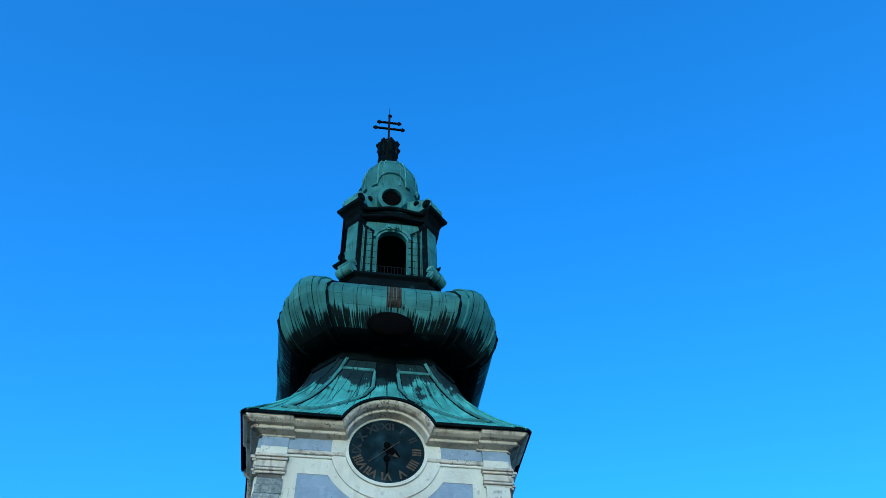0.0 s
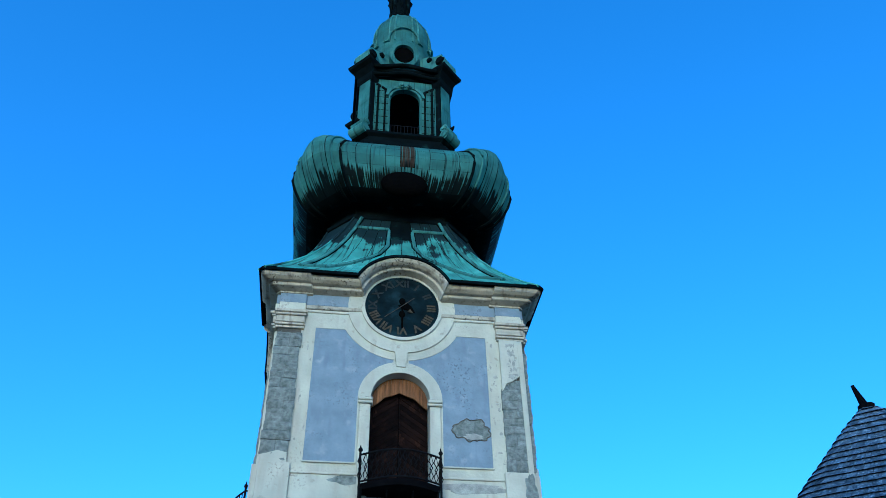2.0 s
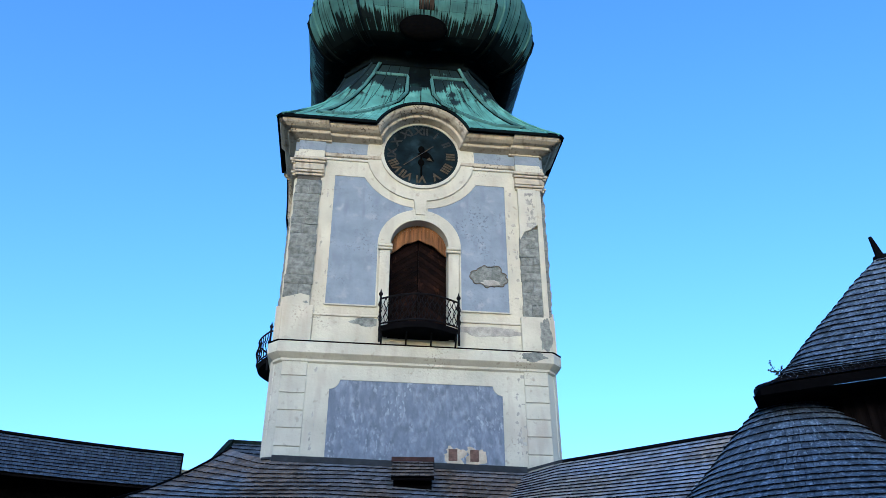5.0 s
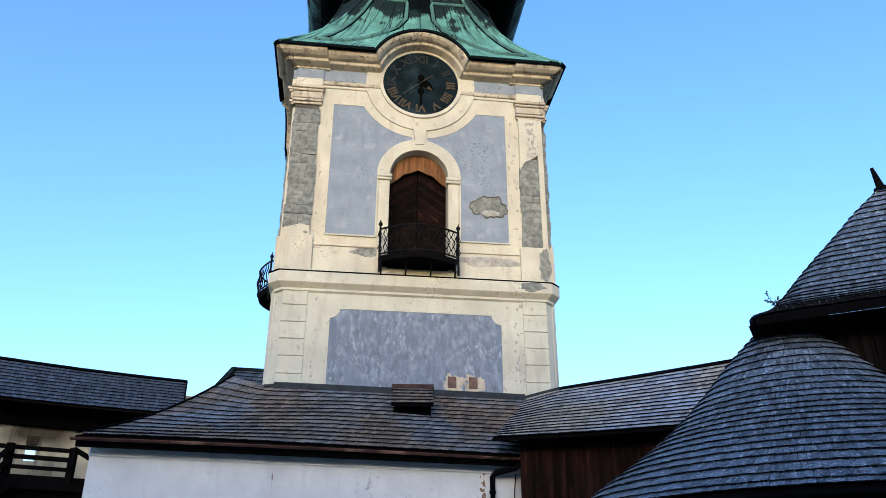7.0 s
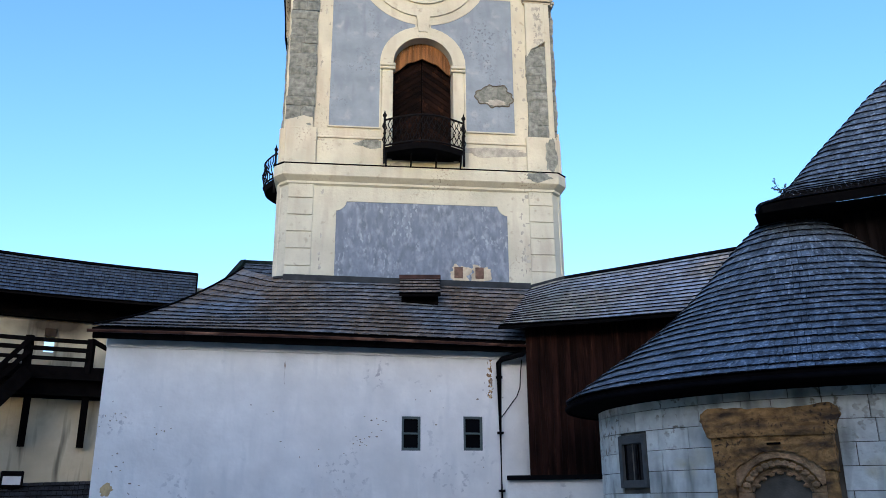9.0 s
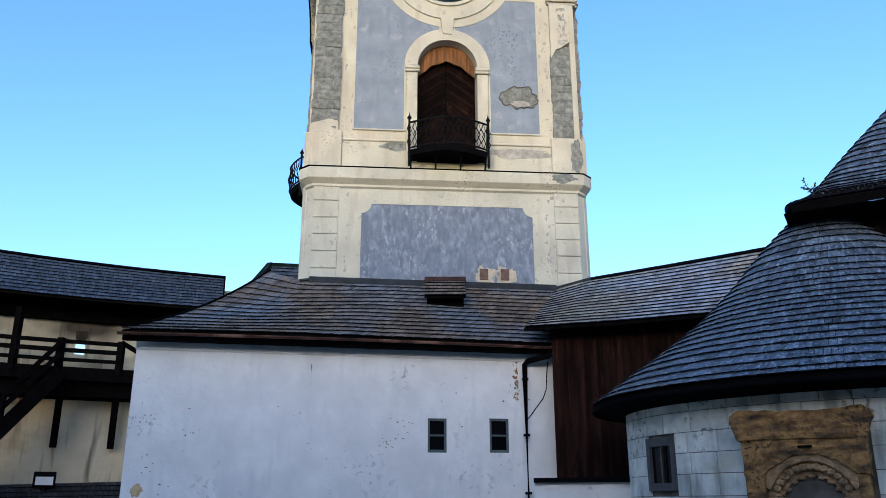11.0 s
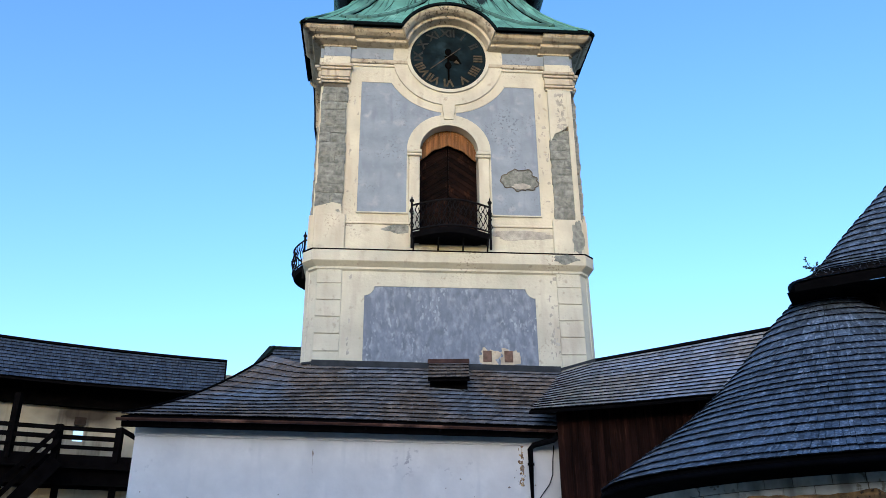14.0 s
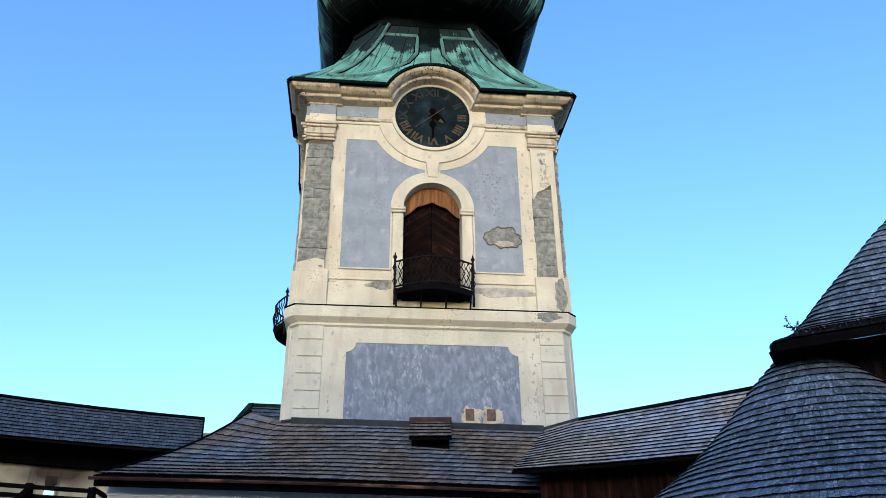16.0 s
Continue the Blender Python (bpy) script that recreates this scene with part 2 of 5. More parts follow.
M_GUTTER = mat("brown_copper_gutter", (0.10, 0.045, 0.03), rough=0.5, metal=0.3, var=0.4, scale=2, spots=(0.42, 0.22, 0.14), spot_amt=0.25, spot_scale=1.6, edge=0.2, bump=0.05)
M_FRAME = mat("grey_green_painted_wood", (0.10, 0.125, 0.12), var=0.12, scale=6)
M_GREYFR = mat("grey_stone_frame", (0.075, 0.08, 0.078), var=0.15, scale=6, bump=0.4)
M_GREENB = mat("dark_green_board", (0.012, 0.022, 0.020), rough=0.8, spec=0.05, var=0.35, scale=5)
M_GLASS = mat("dark_window_glass", (0.004, 0.004, 0.005), rough=0.1, var=0.05, bump=0, spec=0.12)
M_DARK = mat("dark_interior", (0.003, 0.003, 0.003), rough=1.0, spec=0.0, var=0.1, bump=0)
M_CLOCK = mat("clock_face_black_blue", (0.007, 0.015, 0.019), rough=0.7, spec=0.05, var=0.35, scale=2.5, spots=(0.018, 0.034, 0.042), spot_amt=0.3, spot_scale=2.4, edge=0.2)
M_GOLD = mat("faded_gilding", (0.085, 0.062, 0.028), rough=0.7, metal=0.1, var=0.45, scale=5, spots=(0.012, 0.018, 0.022), spot_amt=0.45, spot_scale=3.5, edge=0.2)
M_GOLDW = mat("worn_off_gilding", (0.014, 0.015, 0.013), rough=0.7, var=0.45, scale=5)
M_LEAD = mat("dull_lead_flashing", (0.028, 0.033, 0.038), rough=0.7, spec=0.2, var=0.3, scale=4)
M_RIDGE = mat("red_brown_ridge_board", (0.06, 0.028, 0.022), var=0.3, scale=6, bump=0.3)
M_REPAIR = mat("pale_ochre_repair_plaster", (0.53, 0.455, 0.33), var=0.2, scale=5, spots=(0.36, 0.27, 0.17), spot_amt=0.05, spot_scale=5, edge=0.15, bump=0.6, bscale=20)
M_INFILL = mat("pale_beige_infill_plaster", (0.62, 0.585, 0.47), var=0.1, scale=3, spots=(0.48, 0.45, 0.36), spot_amt=0.2, spot_scale=3, edge=0.2, bump=0.4, bscale=12)
M_BRICK = mat("red_brown_brick", (0.17, 0.105, 0.075), var=0.25, scale=8, bump=0.5)
M_GROUND = mat("cobbled_courtyard", (0.21, 0.195, 0.17), var=0.25, scale=4, bump=0.8, bscale=6)
M_LEAF = mat("dark_twig_leaf", (0.035, 0.05, 0.025), var=0.3)
M_LAMPG = mat("floodlight_glass", (0.55, 0.58, 0.62), rough=0.2, var=0.1, bump=0)
M_GRASS = mat("grass_land", (0.06, 0.09, 0.035), var=0.3, scale=0.3)


# ---- mesh helpers ----
def mesh_from(name, bm, material, smooth=False):
    bmesh.ops.recalc_face_normals(bm, faces=bm.faces[:])
    me = bpy.data.meshes.new(name)
    bm.to_mesh(me)
    bm.free()
    me.materials.append(material)
    if smooth:
        for p in me.polygons:
            p.use_smooth = True
    return me


def part(name, bm, material, parent=None, label="", smooth=False, at=None):
    ob = new(name, bm if isinstance(bm, bpy.types.Mesh) else mesh_from(name, bm, material, smooth))
    if parent is not None:
        ob.parent = parent
    if at is not None:
        ob.matrix_basis = at
    return tagged(ob, label)


def thing(name, m, label, category, group="", kind=""):
    ob = new(name)
    ob.matrix_basis = m
    return tagged(ob, label, category, group, kind)


def box(bm, x0, y0, z0, x1, y1, z1, m=None):
    vs = [bm.verts.new(Vector((x, y, z)) if m is None else m @ Vector((x, y, z))) for z in (z0, z1) for y in (y0, y1) for x in (x0, x1)]
    for f in ((0, 2, 3, 1), (4, 5, 7, 6), (0, 1, 5, 4), (2, 6, 7, 3), (0, 4, 6, 2), (1, 3, 7, 5)):
        bm.faces.new([vs[i] for i in f])
    return vs


def boxb(x0, y0, z0, x1, y1, z1, bev=0.0, m=None):
    bm = bmesh.new()
    box(bm, x0, y0, z0, x1, y1, z1, m)
    if bev:
        bmesh.ops.bevel(bm, geom=bm.edges[:], offset=bev, segments=1, affect='EDGES')
    return bm


def bar(bm, a, b, w, h=None, up=(0, 0, 1)):
    """A square bar from a to b."""
    a, b = Vector(a), Vector(b)
    d = (b - a).normalized()
    s = d.cross(Vector(up))
    if s.length < 1e-4:
        s = d.cross(Vector((1, 0, 0)))
    s.normalize()
    t = s.cross(d)
    h = h or w
    vs = [bm.verts.new(p + s * (i * w / 2) + t * (j * h / 2)) for p in (a, b) for i, j in ((-1, -1), (1, -1), (1, 1), (-1, 1))]
    for f in ((3, 2, 1, 0), (4, 5, 6, 7), (0, 1, 5, 4), (1, 2, 6, 5), (2, 3, 7, 6), (3, 0, 4, 7)):
        bm.faces.new([vs[i] for i in f])


def tube(bm, pts, r, n=6, closed=False):
    """A round tube along points."""
    pts = [Vector(p) for p in pts]
    rings = []
    for i, p in enumerate(pts):
        d = (pts[min(i + 1, len(pts) - 1)] - pts[max(i - 1, 0)]).normalized()
        s = d.cross(Vector((0, 0, 1)))
        if s.length < 1e-3:
            s = d.cross(Vector((1, 0, 0)))
        s.normalize()
        t = s.cross(d)
        rr = r[i] if isinstance(r, (list, tuple)) else r
        rings.append([bm.verts.new(p + (s * math.cos(k * math.tau / n) + t * math.sin(k * math.tau / n)) * rr) for k in range(n)])
    for a, b in zip(rings, rings[1:]):
        for k in range(n):
            bm.faces.new((a[k], a[(k + 1) % n], b[(k + 1) % n], b[k]))
    bm.faces.new(rings[0][::-1])
    bm.faces.new(rings[-1])


def loft(bm, rings, close=True, cap0=False, cap1=False):
    """Faces between rings of points."""
    vr = [[bm.verts.new(p) for p in ring] for ring in rings]
    n = len(vr[0])
    for a, b in zip(vr, vr[1:]):
        for k in range(n if close else n - 1):
            bm.faces.new((a[k], a[(k + 1) % n], b[(k + 1) % n], b[k]))
    if cap0:
        bm.faces.new(vr[0][::-1])
    if cap1:
        bm.faces.new(vr[-1])
    return vr


def lathe(bm, prof, n=24, c=(0, 0), cap0=False, cap1=False):
    loft(bm, [[(c[0] + r * math.cos(k * math.tau / n), c[1] + r * math.sin(k * math.tau / n), z) for k in range(n)] for r, z in prof], True, cap0, cap1)


def octo(w, c, z, cx=0.0, cy=0.0):
    """A square ring of half width w with corners cut by c."""
    a = w - c
    return [(cx + x, cy + y, z) for x, y in ((-a, -w), (a, -w), (w, -a), (w, a), (a, w), (-a, w), (-w, a), (-w, -a))]


def prism(bm, outline, y0, y1):
    """An outline in x, z, pushed from y0 to y1."""
    a = [bm.verts.new((x, y0, z)) for x, z in outline]
    b = [bm.verts.new((x, y1, z)) for x, z in outline]
    n = len(a)
    for k in range(n):
        bm.faces.new((a[k], a[(k + 1) % n], b[(k + 1) % n], b[k]))
    bm.faces.new(a[::-1])
    bm.faces.new(b)
    bm.normal_update()
    bmesh.ops.triangulate(bm, faces=[f for f in bm.faces if len(f.verts) > 4])


def arc(cx, cz, r, a0, a1, n):
    return [(cx + r * math.cos(radians(a0 + (a1 - a0) * k / n)), cz + r * math.sin(radians(a0 + (a1 - a0) * k / n))) for k in range(n + 1)]


def arch_band(bm, r0, r1, cz, y0, y1, a0=0, a1=180, n=20):
    """A curved band between two radii, about (0, cz)."""
    ring = []
    for k in range(n + 1):
        a = radians(a0 + (a1 - a0) * k / n)
        c, s = math.cos(a), math.sin(a)
        ring.append([(r0 * c, y0, cz + r0 * s), (r1 * c, y0, cz + r1 * s), (r1 * c, y1, cz + r1 * s), (r0 * c, y1, cz + r0 * s)])
    loft(bm, ring, True, True, True)


def masonry(name, a, b, z0, z1, y, seed, sides):
    """Rough coursed stones, one by one, where the plaster has fallen."""
    rnd = random.Random(seed)
    z = z0
    while z < z1 - 0.1:
        h = min(rnd.uniform(0.22, 0.42), z1 - z)
        cuts = [a - rnd.uniform(0, 0.05)] + ([rnd.uniform(0.35, 0.65) * (b - a) + a] if rnd.random() < 0.6 else []) + [b + rnd.uniform(0, 0.05)]
        for c, d in zip(cuts, cuts[1:]):
            bm = bmesh.new()
            n, o = 5, rnd.uniform(-0.015, 0.015)
            rows = []
            for j in range(n + 1):
                row = []
                for i in range(n + 1):
                    u, v = i / n, j / n
                    rim = 1.0 if 0 < i < n and 0 < j < n else 0.0
                    p = Vector((c + (d - c) * u, seed, z + h * v)) * 4.0
                    q = noise.noise_vector(p * 1.7) * 0.018
                    row.append((c + 0.004 + (d - c - 0.008) * u + q.x, y - 0.018 * rim - o - 0.04 * noise.noise(p * 1.6), z + 0.003 + (h - 0.006) * v + q.z * (0.4 + rim)))
                rows.append(row)
            back = [[(x, 0.05, zz) for x, _, zz in (r if k in (0, n) else (r[0], r[-1]))] for k, r in enumerate(rows)]
            loft(bm, rows, False)
            loft(bm, [back[0], rows[0]], False)
            loft(bm, [rows[n], back[n]], False)
            for e in (0, n):
                loft(bm, [[r[e] for r in rows], [(r[e][0], 0.05, r[e][2]) for r in rows]], False)
            four(name, bm, M_STONE, sides=sides)
        z += h


def ragged(bm, cx, cz, rx, rz, y0, y1, seed, n=40, amp=0.45):
    """An uneven patch with a wandering outline; returns its outline."""
    out = []
    for k in range(n):
        a = math.tau * k / n
        c, s = math.cos(a), math.sin(a)
        r = 1 + amp * noise.noise(Vector((c * 1.6, s * 1.6, seed * 7.3))) + amp * 0.5 * noise.noise(Vector((c * 5, s * 5, seed * 3.1)))
        out.append((cx + rx * r * c, cz + rz * r * s))
    prism(bm, out, y0, y1)
    return out


def blob(bm, outline_r, cx, cz, rx, rz, y0, y1, n=18, seed=1):
    """A ragged flat patch."""
    rnd = random.Random(seed)
    prism(bm, [(cx + rx * (1 + outline_r * rnd.uniform(-1, 1)) * math.cos(k * math.tau / n), cz + rz * (1 + outline_r * rnd.uniform(-1, 1)) * math.sin(k * math.tau / n)) for k in range(n)], y0, y1)


def polar(az, el_or_z, rho, z=False):
    """A point seen under azimuth az (left positive) at ground distance rho; its height from the elevation, or given."""
    a = radians(az)
    return Vector((-math.sin(a) * rho, math.cos(a) * rho, el_or_z if z else EYE + rho * math.tan(radians(el_or_z))))


def polyline(pts):
    """A function s in 0..1 along points."""
    pts = [Vector(p) for p in pts]
    cum = [0.0]
    for a, b in zip(pts, pts[1:]):
        cum.append(cum[-1] + (b - a).length)

    def f(s):
        d = min(max(s, 0.0), 1.0) * cum[-1]
        for i in range(len(pts) - 1):
            if d <= cum[i + 1] + 1e-9:
                return pts[i].lerp(pts[i + 1], (d - cum[i]) / max(1e-9, cum[i + 1] - cum[i]))
        return pts[-1]
    return f


def shingles(surf, courses, width, seed, keep=None, thick=0.02, hstart=0.0, hend=1.0, lap=1.25):
    """Rows of wooden shingles over the surface surf(s, h). Returns boxes as lists of eight corners. keep(s, h): where."""
    rnd = random.Random(seed)
    out = []
    for i in range(courses):
        h0 = hstart + (hend - hstart) * i / courses
        h1 = hstart + (hend - hstart) * (i + lap) / courses
        h1 = min(h1, hend)
        n = 24
        ps = [surf(k / n, h0) for k in range(n + 1)]
        length = sum((b - a).length for a, b in zip(ps, ps[1:]))
        m = max(1, int(length / width))
        cuts = sorted(min(1, max(0, (k + rnd.uniform(-0.28, 0.28)) / m)) if 0 < k < m else k / m for k in range(m + 1))
        for s0, s1 in zip(cuts, cuts[1:]):
            if s1 - s0 < 1e-4 or (keep and not keep((s0 + s1) / 2, h0)):
                continue
            g = (s1 - s0) * 0.03
            hh = h0 + rnd.uniform(-0.03, 0.03) * (h1 - h0)
            hh = max(hh, hstart - 0.01)
            a, b = surf(s0 + g, hh), surf(s1 - g, hh)
            c, d = surf(s1 - g, h1), surf(s0 + g, h1)
            nn = (b - a).cross(d - a)
            if nn.length < 1e-9:
                continue
            nn.normalize()
            lift = 0.036 + rnd.uniform(0, 0.007)
            tilt = rnd.uniform(-0.003, 0.003)
            out.append([a + nn * (lift + tilt), b + nn * (lift - tilt), c + nn * 0.004, d + nn * 0.004,
                        a + nn * (lift + tilt + thick), b + nn * (lift - tilt + thick), c + nn * (0.004 + thick * 0.6), d + nn * (0.004 + thick * 0.6)])
    return out


BOX_FACES = [(3, 2, 1, 0), (4, 5, 6, 7), (0, 1, 5, 4), (1, 2, 6, 5), (2, 3, 7, 6), (3, 0, 4, 7)]


def joined(name, boxes, material, parent, label=""):
    verts, faces = [], []
    for b in boxes:
        o = len(verts)
        verts += [tuple(v) for v in b]
        faces += [tuple(o + i for i in f) for f in BOX_FACES]
    me = bpy.data.meshes.new(name)
    me.from_pydata(verts, [], faces)
    me.materials.append(material)
    # butt faces take the painted shadow colour
    me.materials.append(M_BUTT)
    me.polygons.foreach_set("material_index", [1 if k == 2 else 0 for _ in boxes for k in range(6)])
    ob = new(name, me)
    ob.parent = parent
    return tagged(ob, label, kind="stuff")


def deck(name, surf, material, parent, ns=24, nh=10, thick=0.05, label=""):
    """The boarding under the shingles, with a thickness."""
    bm = bmesh.new()
    top = [[surf(i / ns, j / nh) for i in range(ns + 1)] for j in range(nh + 1)]
    loft(bm, top, False)
    low = [[p - Vector((0, 0, thick)) for p in r] for r in top]
    loft(bm, low, False)
    for e in (0, nh):
        loft(bm, [top[e], low[e]], False)
    for e in (0, ns):
        loft(bm, [[r[e] for r in top], [r[e] for r in low]], False)
    return part(name, bm, material, parent, label)

# ---- ground ----
bm = bmesh.new()
loft(bm, [[(r * math.cos(k * math.tau / 48), r * math.sin(k * math.tau / 48), 0) for k in range(48)] for r in (40, 4000)])
part("ground", bm, M_GRASS)
tagged(bpy.data.objects["ground"], "grassy land round the castle", "ground", kind="structure")
bm = bmesh.new()
bmesh.ops.create_circle(bm, cap_ends=True, segments=48, radius=40)
tagged(part("pavement", bm, M_GROUND), "grey cobbled castle courtyard", "pavement", kind="structure")

# ---- church tower ----
YAW, FRONT, MID = 9.6, 19.54, 1.74
TW = pose(0, 0, 0, 0, 0, YAW) @ pose(MID, FRONT, 0)
HALF = 3.66          # the tower is square; its axis stands HALF behind the front
tower = thing("church_tower", TW, "cream and lavender plastered baroque church tower with peeling corners", "tower")
SIDES = [Matrix.Translation((0, HALF, 0)) @ Matrix.Rotation(k * math.pi / 2, 4, 'Z') @ Matrix.Translation((0, -HALF, 0)) for k in range(4)]


def four(name, bm, material, label="", parent=None, sides=(0, 1, 2, 3), smooth=False):
    """The same part on the sides of the tower."""
    me = mesh_from(name, bm, material, smooth)
    obs = []
    for k in sides:
        obs.append(part(name, me, material, parent or tower, label, at=SIDES[k]))
    return obs


# walls: the lower storey, the upper storey with openings for the doors
bm = bmesh.new()
loft(bm, [octo(HALF + 0.12, 0.31, z, 0, HALF + 0.12) for z in (0, 9.5)], True, True, True)
part("lower_wall", bm, M_CREAM, tower, "cream plaster with faint joints")
DOOR_W, SPRING, DOOR_R, SILL = 0.82, 13.08, 0.82, 10.2


def face_wall():
    """One side of the upper storey, with the arched door opening and a round hole for the clock."""
    bm = bmesh.new()
    w = HALF - 0.15
    xs, zs = (-w, w), (9.9, 16.95)
    left = [(-w, zs[0]), (-w, zs[1]), (0, zs[1])] + [(0, SPRING + DOOR_R)] + arc(0, SPRING, DOOR_R, 90, 180, 12)[1:] + [(-DOOR_W, SILL), (0, SILL), (0, zs[0])]
    prism(bm, left, 0.0, 0.5)
    prism(bm, [(-x, z) for x, z in left][::-1], 0.0, 0.5)
    bmesh.ops.remove_doubles(bm, verts=bm.verts[:], dist=1e-4)
    bmesh.ops.delete(bm, geom=[f for f in bm.faces if all(abs(v.co.x) < 1e-4 for v in f.verts)], context='FACES')
    return bm


four("upper_wall", face_wall(), M_CREAM)
for k in range(4):
    bm = bmesh.new()
    a = HALF - 0.15
    box(bm, -0.5, -0.5, 9.9, 0.5, 0.5, 16.95, Matrix.Translation((-a - 0.0, 0.0 + 0.15, 0)) @ Matrix.Rotation(math.pi / 4, 4, 'Z') @ Matrix.Diagonal((0.21, 0.3, 1, 1)) )
    part("corner_wall", bm, M_CREAM, tower, at=SIDES[k])
bm = bmesh.new()
loft(bm, [octo(HALF - 0.52, 0.1, z, 0, HALF) for z in (9.95, 16.9)], True, True, True)
part("inner_core", bm, M_DARK, tower, "dark inside of the belfry")

# rusticated corner blocks of the lower storey, with open joints
for sx in (-1, 1):
    zs = [6.2, 6.78, 7.22, 7.68, 8.13, 8.58, 9.04, 9.44]
    for z0, z1 in zip(zs, zs[1:]):
        a, b = sorted((sx * 2.82, sx * 3.47))
        four("corner_block", boxb(a, -0.035, z0 + 0.012, b, 0.05, z1 - 0.012, 0.012), M_CREAM, sides=(0, 1, 3))
# lower panel with notched corners
pan = [(-2.25, 5.0), (-2.25, 8.68)] + arc(-2.25, 9.0, 0.26, 270, 360, 5) + arc(2.25, 9.0, 0.26, 180, 270, 5) + [(2.25, 8.68), (2.25, 5.0)]
bm = bmesh.new()
prism(bm, pan, -0.03, 0.05)
four("lower_panel", bm, M_BLUE2, "worn lavender-grey plaster panel with notched corners")
bm = bmesh.new()
for a, b in zip(pan, pan[1:]):
    bar(bm, (a[0], -0.03, a[1]), (b[0], -0.03, b[1]), 0.05, 0.035, up=(0, 1, 0))
four("panel_edge", bm, M_CREAM)

# string course and main bands all round
def ring_moulding(name, prof, material, base=HALF, ch=0.2, label="", parent=None):
    bm = bmesh.new()
    loft(bm, [octo(base + o, ch + o * 0.3, z, 0, HALF) for o, z in prof])
    return part(name, bm, material, parent or tower, label)


ring_moulding("string_course", [(0.0, 9.40), (0.06, 9.44), (0.06, 9.50), (0.10, 9.53), (0.19, 9.60), (0.21, 9.62), (0.21, 9.90), (0.16, 9.94), (-0.2, 9.97)], M_CREAM, label="cream moulded string course")
ring_moulding("flashing", [(0.17, 9.93), (0.222, 9.932), (0.222, 9.944), (0.05, 9.985), (-0.2, 9.99)], M_METAL)
# pedestal zone of the upper storey
for sx in (-1, 1):
    a, b = sorted((sx * 2.80, sx * 3.62))
    four("pedestal", boxb(a, -0.12, 9.95, b, 0.1, 11.0, 0.015), M_CREAM, sides=(0, 1, 3))
    a, b = sorted((sx * 1.05, sx * 2.80))
    four("plinth_band", boxb(a, -0.05, 9.95, b, 0.1, 10.74, 0.01), M_CREAM, sides=(0, 1, 3))
    four("plinth_ledge", boxb(a, -0.085, 10.74, b, 0.1, 10.80, 0.012), M_CREAM, sides=(0, 1, 3))
    # pilasters: bare masonry blocks where the plaster has fallen, plaster elsewhere
    a, b = (-3.60, -2.92) if sx < 0 else (2.92, 3.45)
    ztop = 15.2
    zfall = 15.05 if sx < 0 else 13.85
    if sx > 0:
        four("pilaster_edge", boxb(3.45, -0.09, 11.0, 3.60, 0.1, ztop, 0.01), M_CREAM, sides=(0, 1))
    four("pilaster", boxb(a, -0.03, 11.0, b, 0.1, ztop, 0.01), M_JOINT, "mortar bed of a pilaster that lost its plaster", sides=(0, 1, 3))
    masonry("stone", a, b, 11.0, zfall, -0.07, 5 + sx, (0, 1, 3))
    if sx < 0:
        bm = bmesh.new()
        prism(bm, [(a, 11.0), (b, 11.0), (b, 11.28), (b - 0.25, 11.34), (a + 0.2, 11.26), (a, 11.2)], -0.10, 0.0)
        four("plaster_remnant", bm, M_CREAM, sides=(0, 1, 3))
    else:
        bm = bmesh.new()
        prism(bm, [(a - 0.015, ztop), (a - 0.015, 13.45), (a + 0.12, 13.72), (a + 0.3, 13.80), (a + 0.42, 13.92), (b, 13.98), (b, ztop)], -0.11, 0.0)
        four("plaster_remnant", bm, M_CREAM, sides=(0, 1))
    # capital with three mouldings
    a, b = sorted((sx * 2.86, sx * 3.66))
    for z0, z1, o in ((15.2, 15.28, 0.02), (15.28, 15.36, 0.07), (15.40, 15.62, 0.04), (15.62, 15.70, 0.09), (15.70, 15.80, 0.14)):
        four("capital_moulding", boxb(a - o * 0.5, -0.07 - o, z0, b + o * 0.5, 0.1, z1, 0.015), M_TRIM, sides=(0, 1, 3))
    # frieze in lavender and architrave lines above
    a, b = sorted((sx * 1.15, sx * 2.86))
    four("frieze_panel", boxb(a, -0.03, 16.10, b, 0.1, 16.5, 0.008), M_BLUE, sides=(0, 1, 3))
    four("architrave", boxb(a, -0.07, 15.94, b, 0.1, 16.08, 0.02), M_TRIM, sides=(0, 1, 3))
    four("architrave", boxb(a, -0.04, 15.84, b, 0.1, 15.93, 0.015), M_CREAM, sides=(0, 1, 3))
    a, b = sorted((sx * 2.86, sx * 3.64))
    four("frieze_block", boxb(a, -0.1, 15.82, b, 0.1, 16.12, 0.02), M_CREAM, sides=(0, 1, 3))
    four("frieze_panel", boxb(a, -0.08, 16.12, b, 0.1, 16.5, 0.008), M_BLUE, sides=(0, 1, 3))
CLOCK_Z, CLOCK_R = 16.22, 1.10
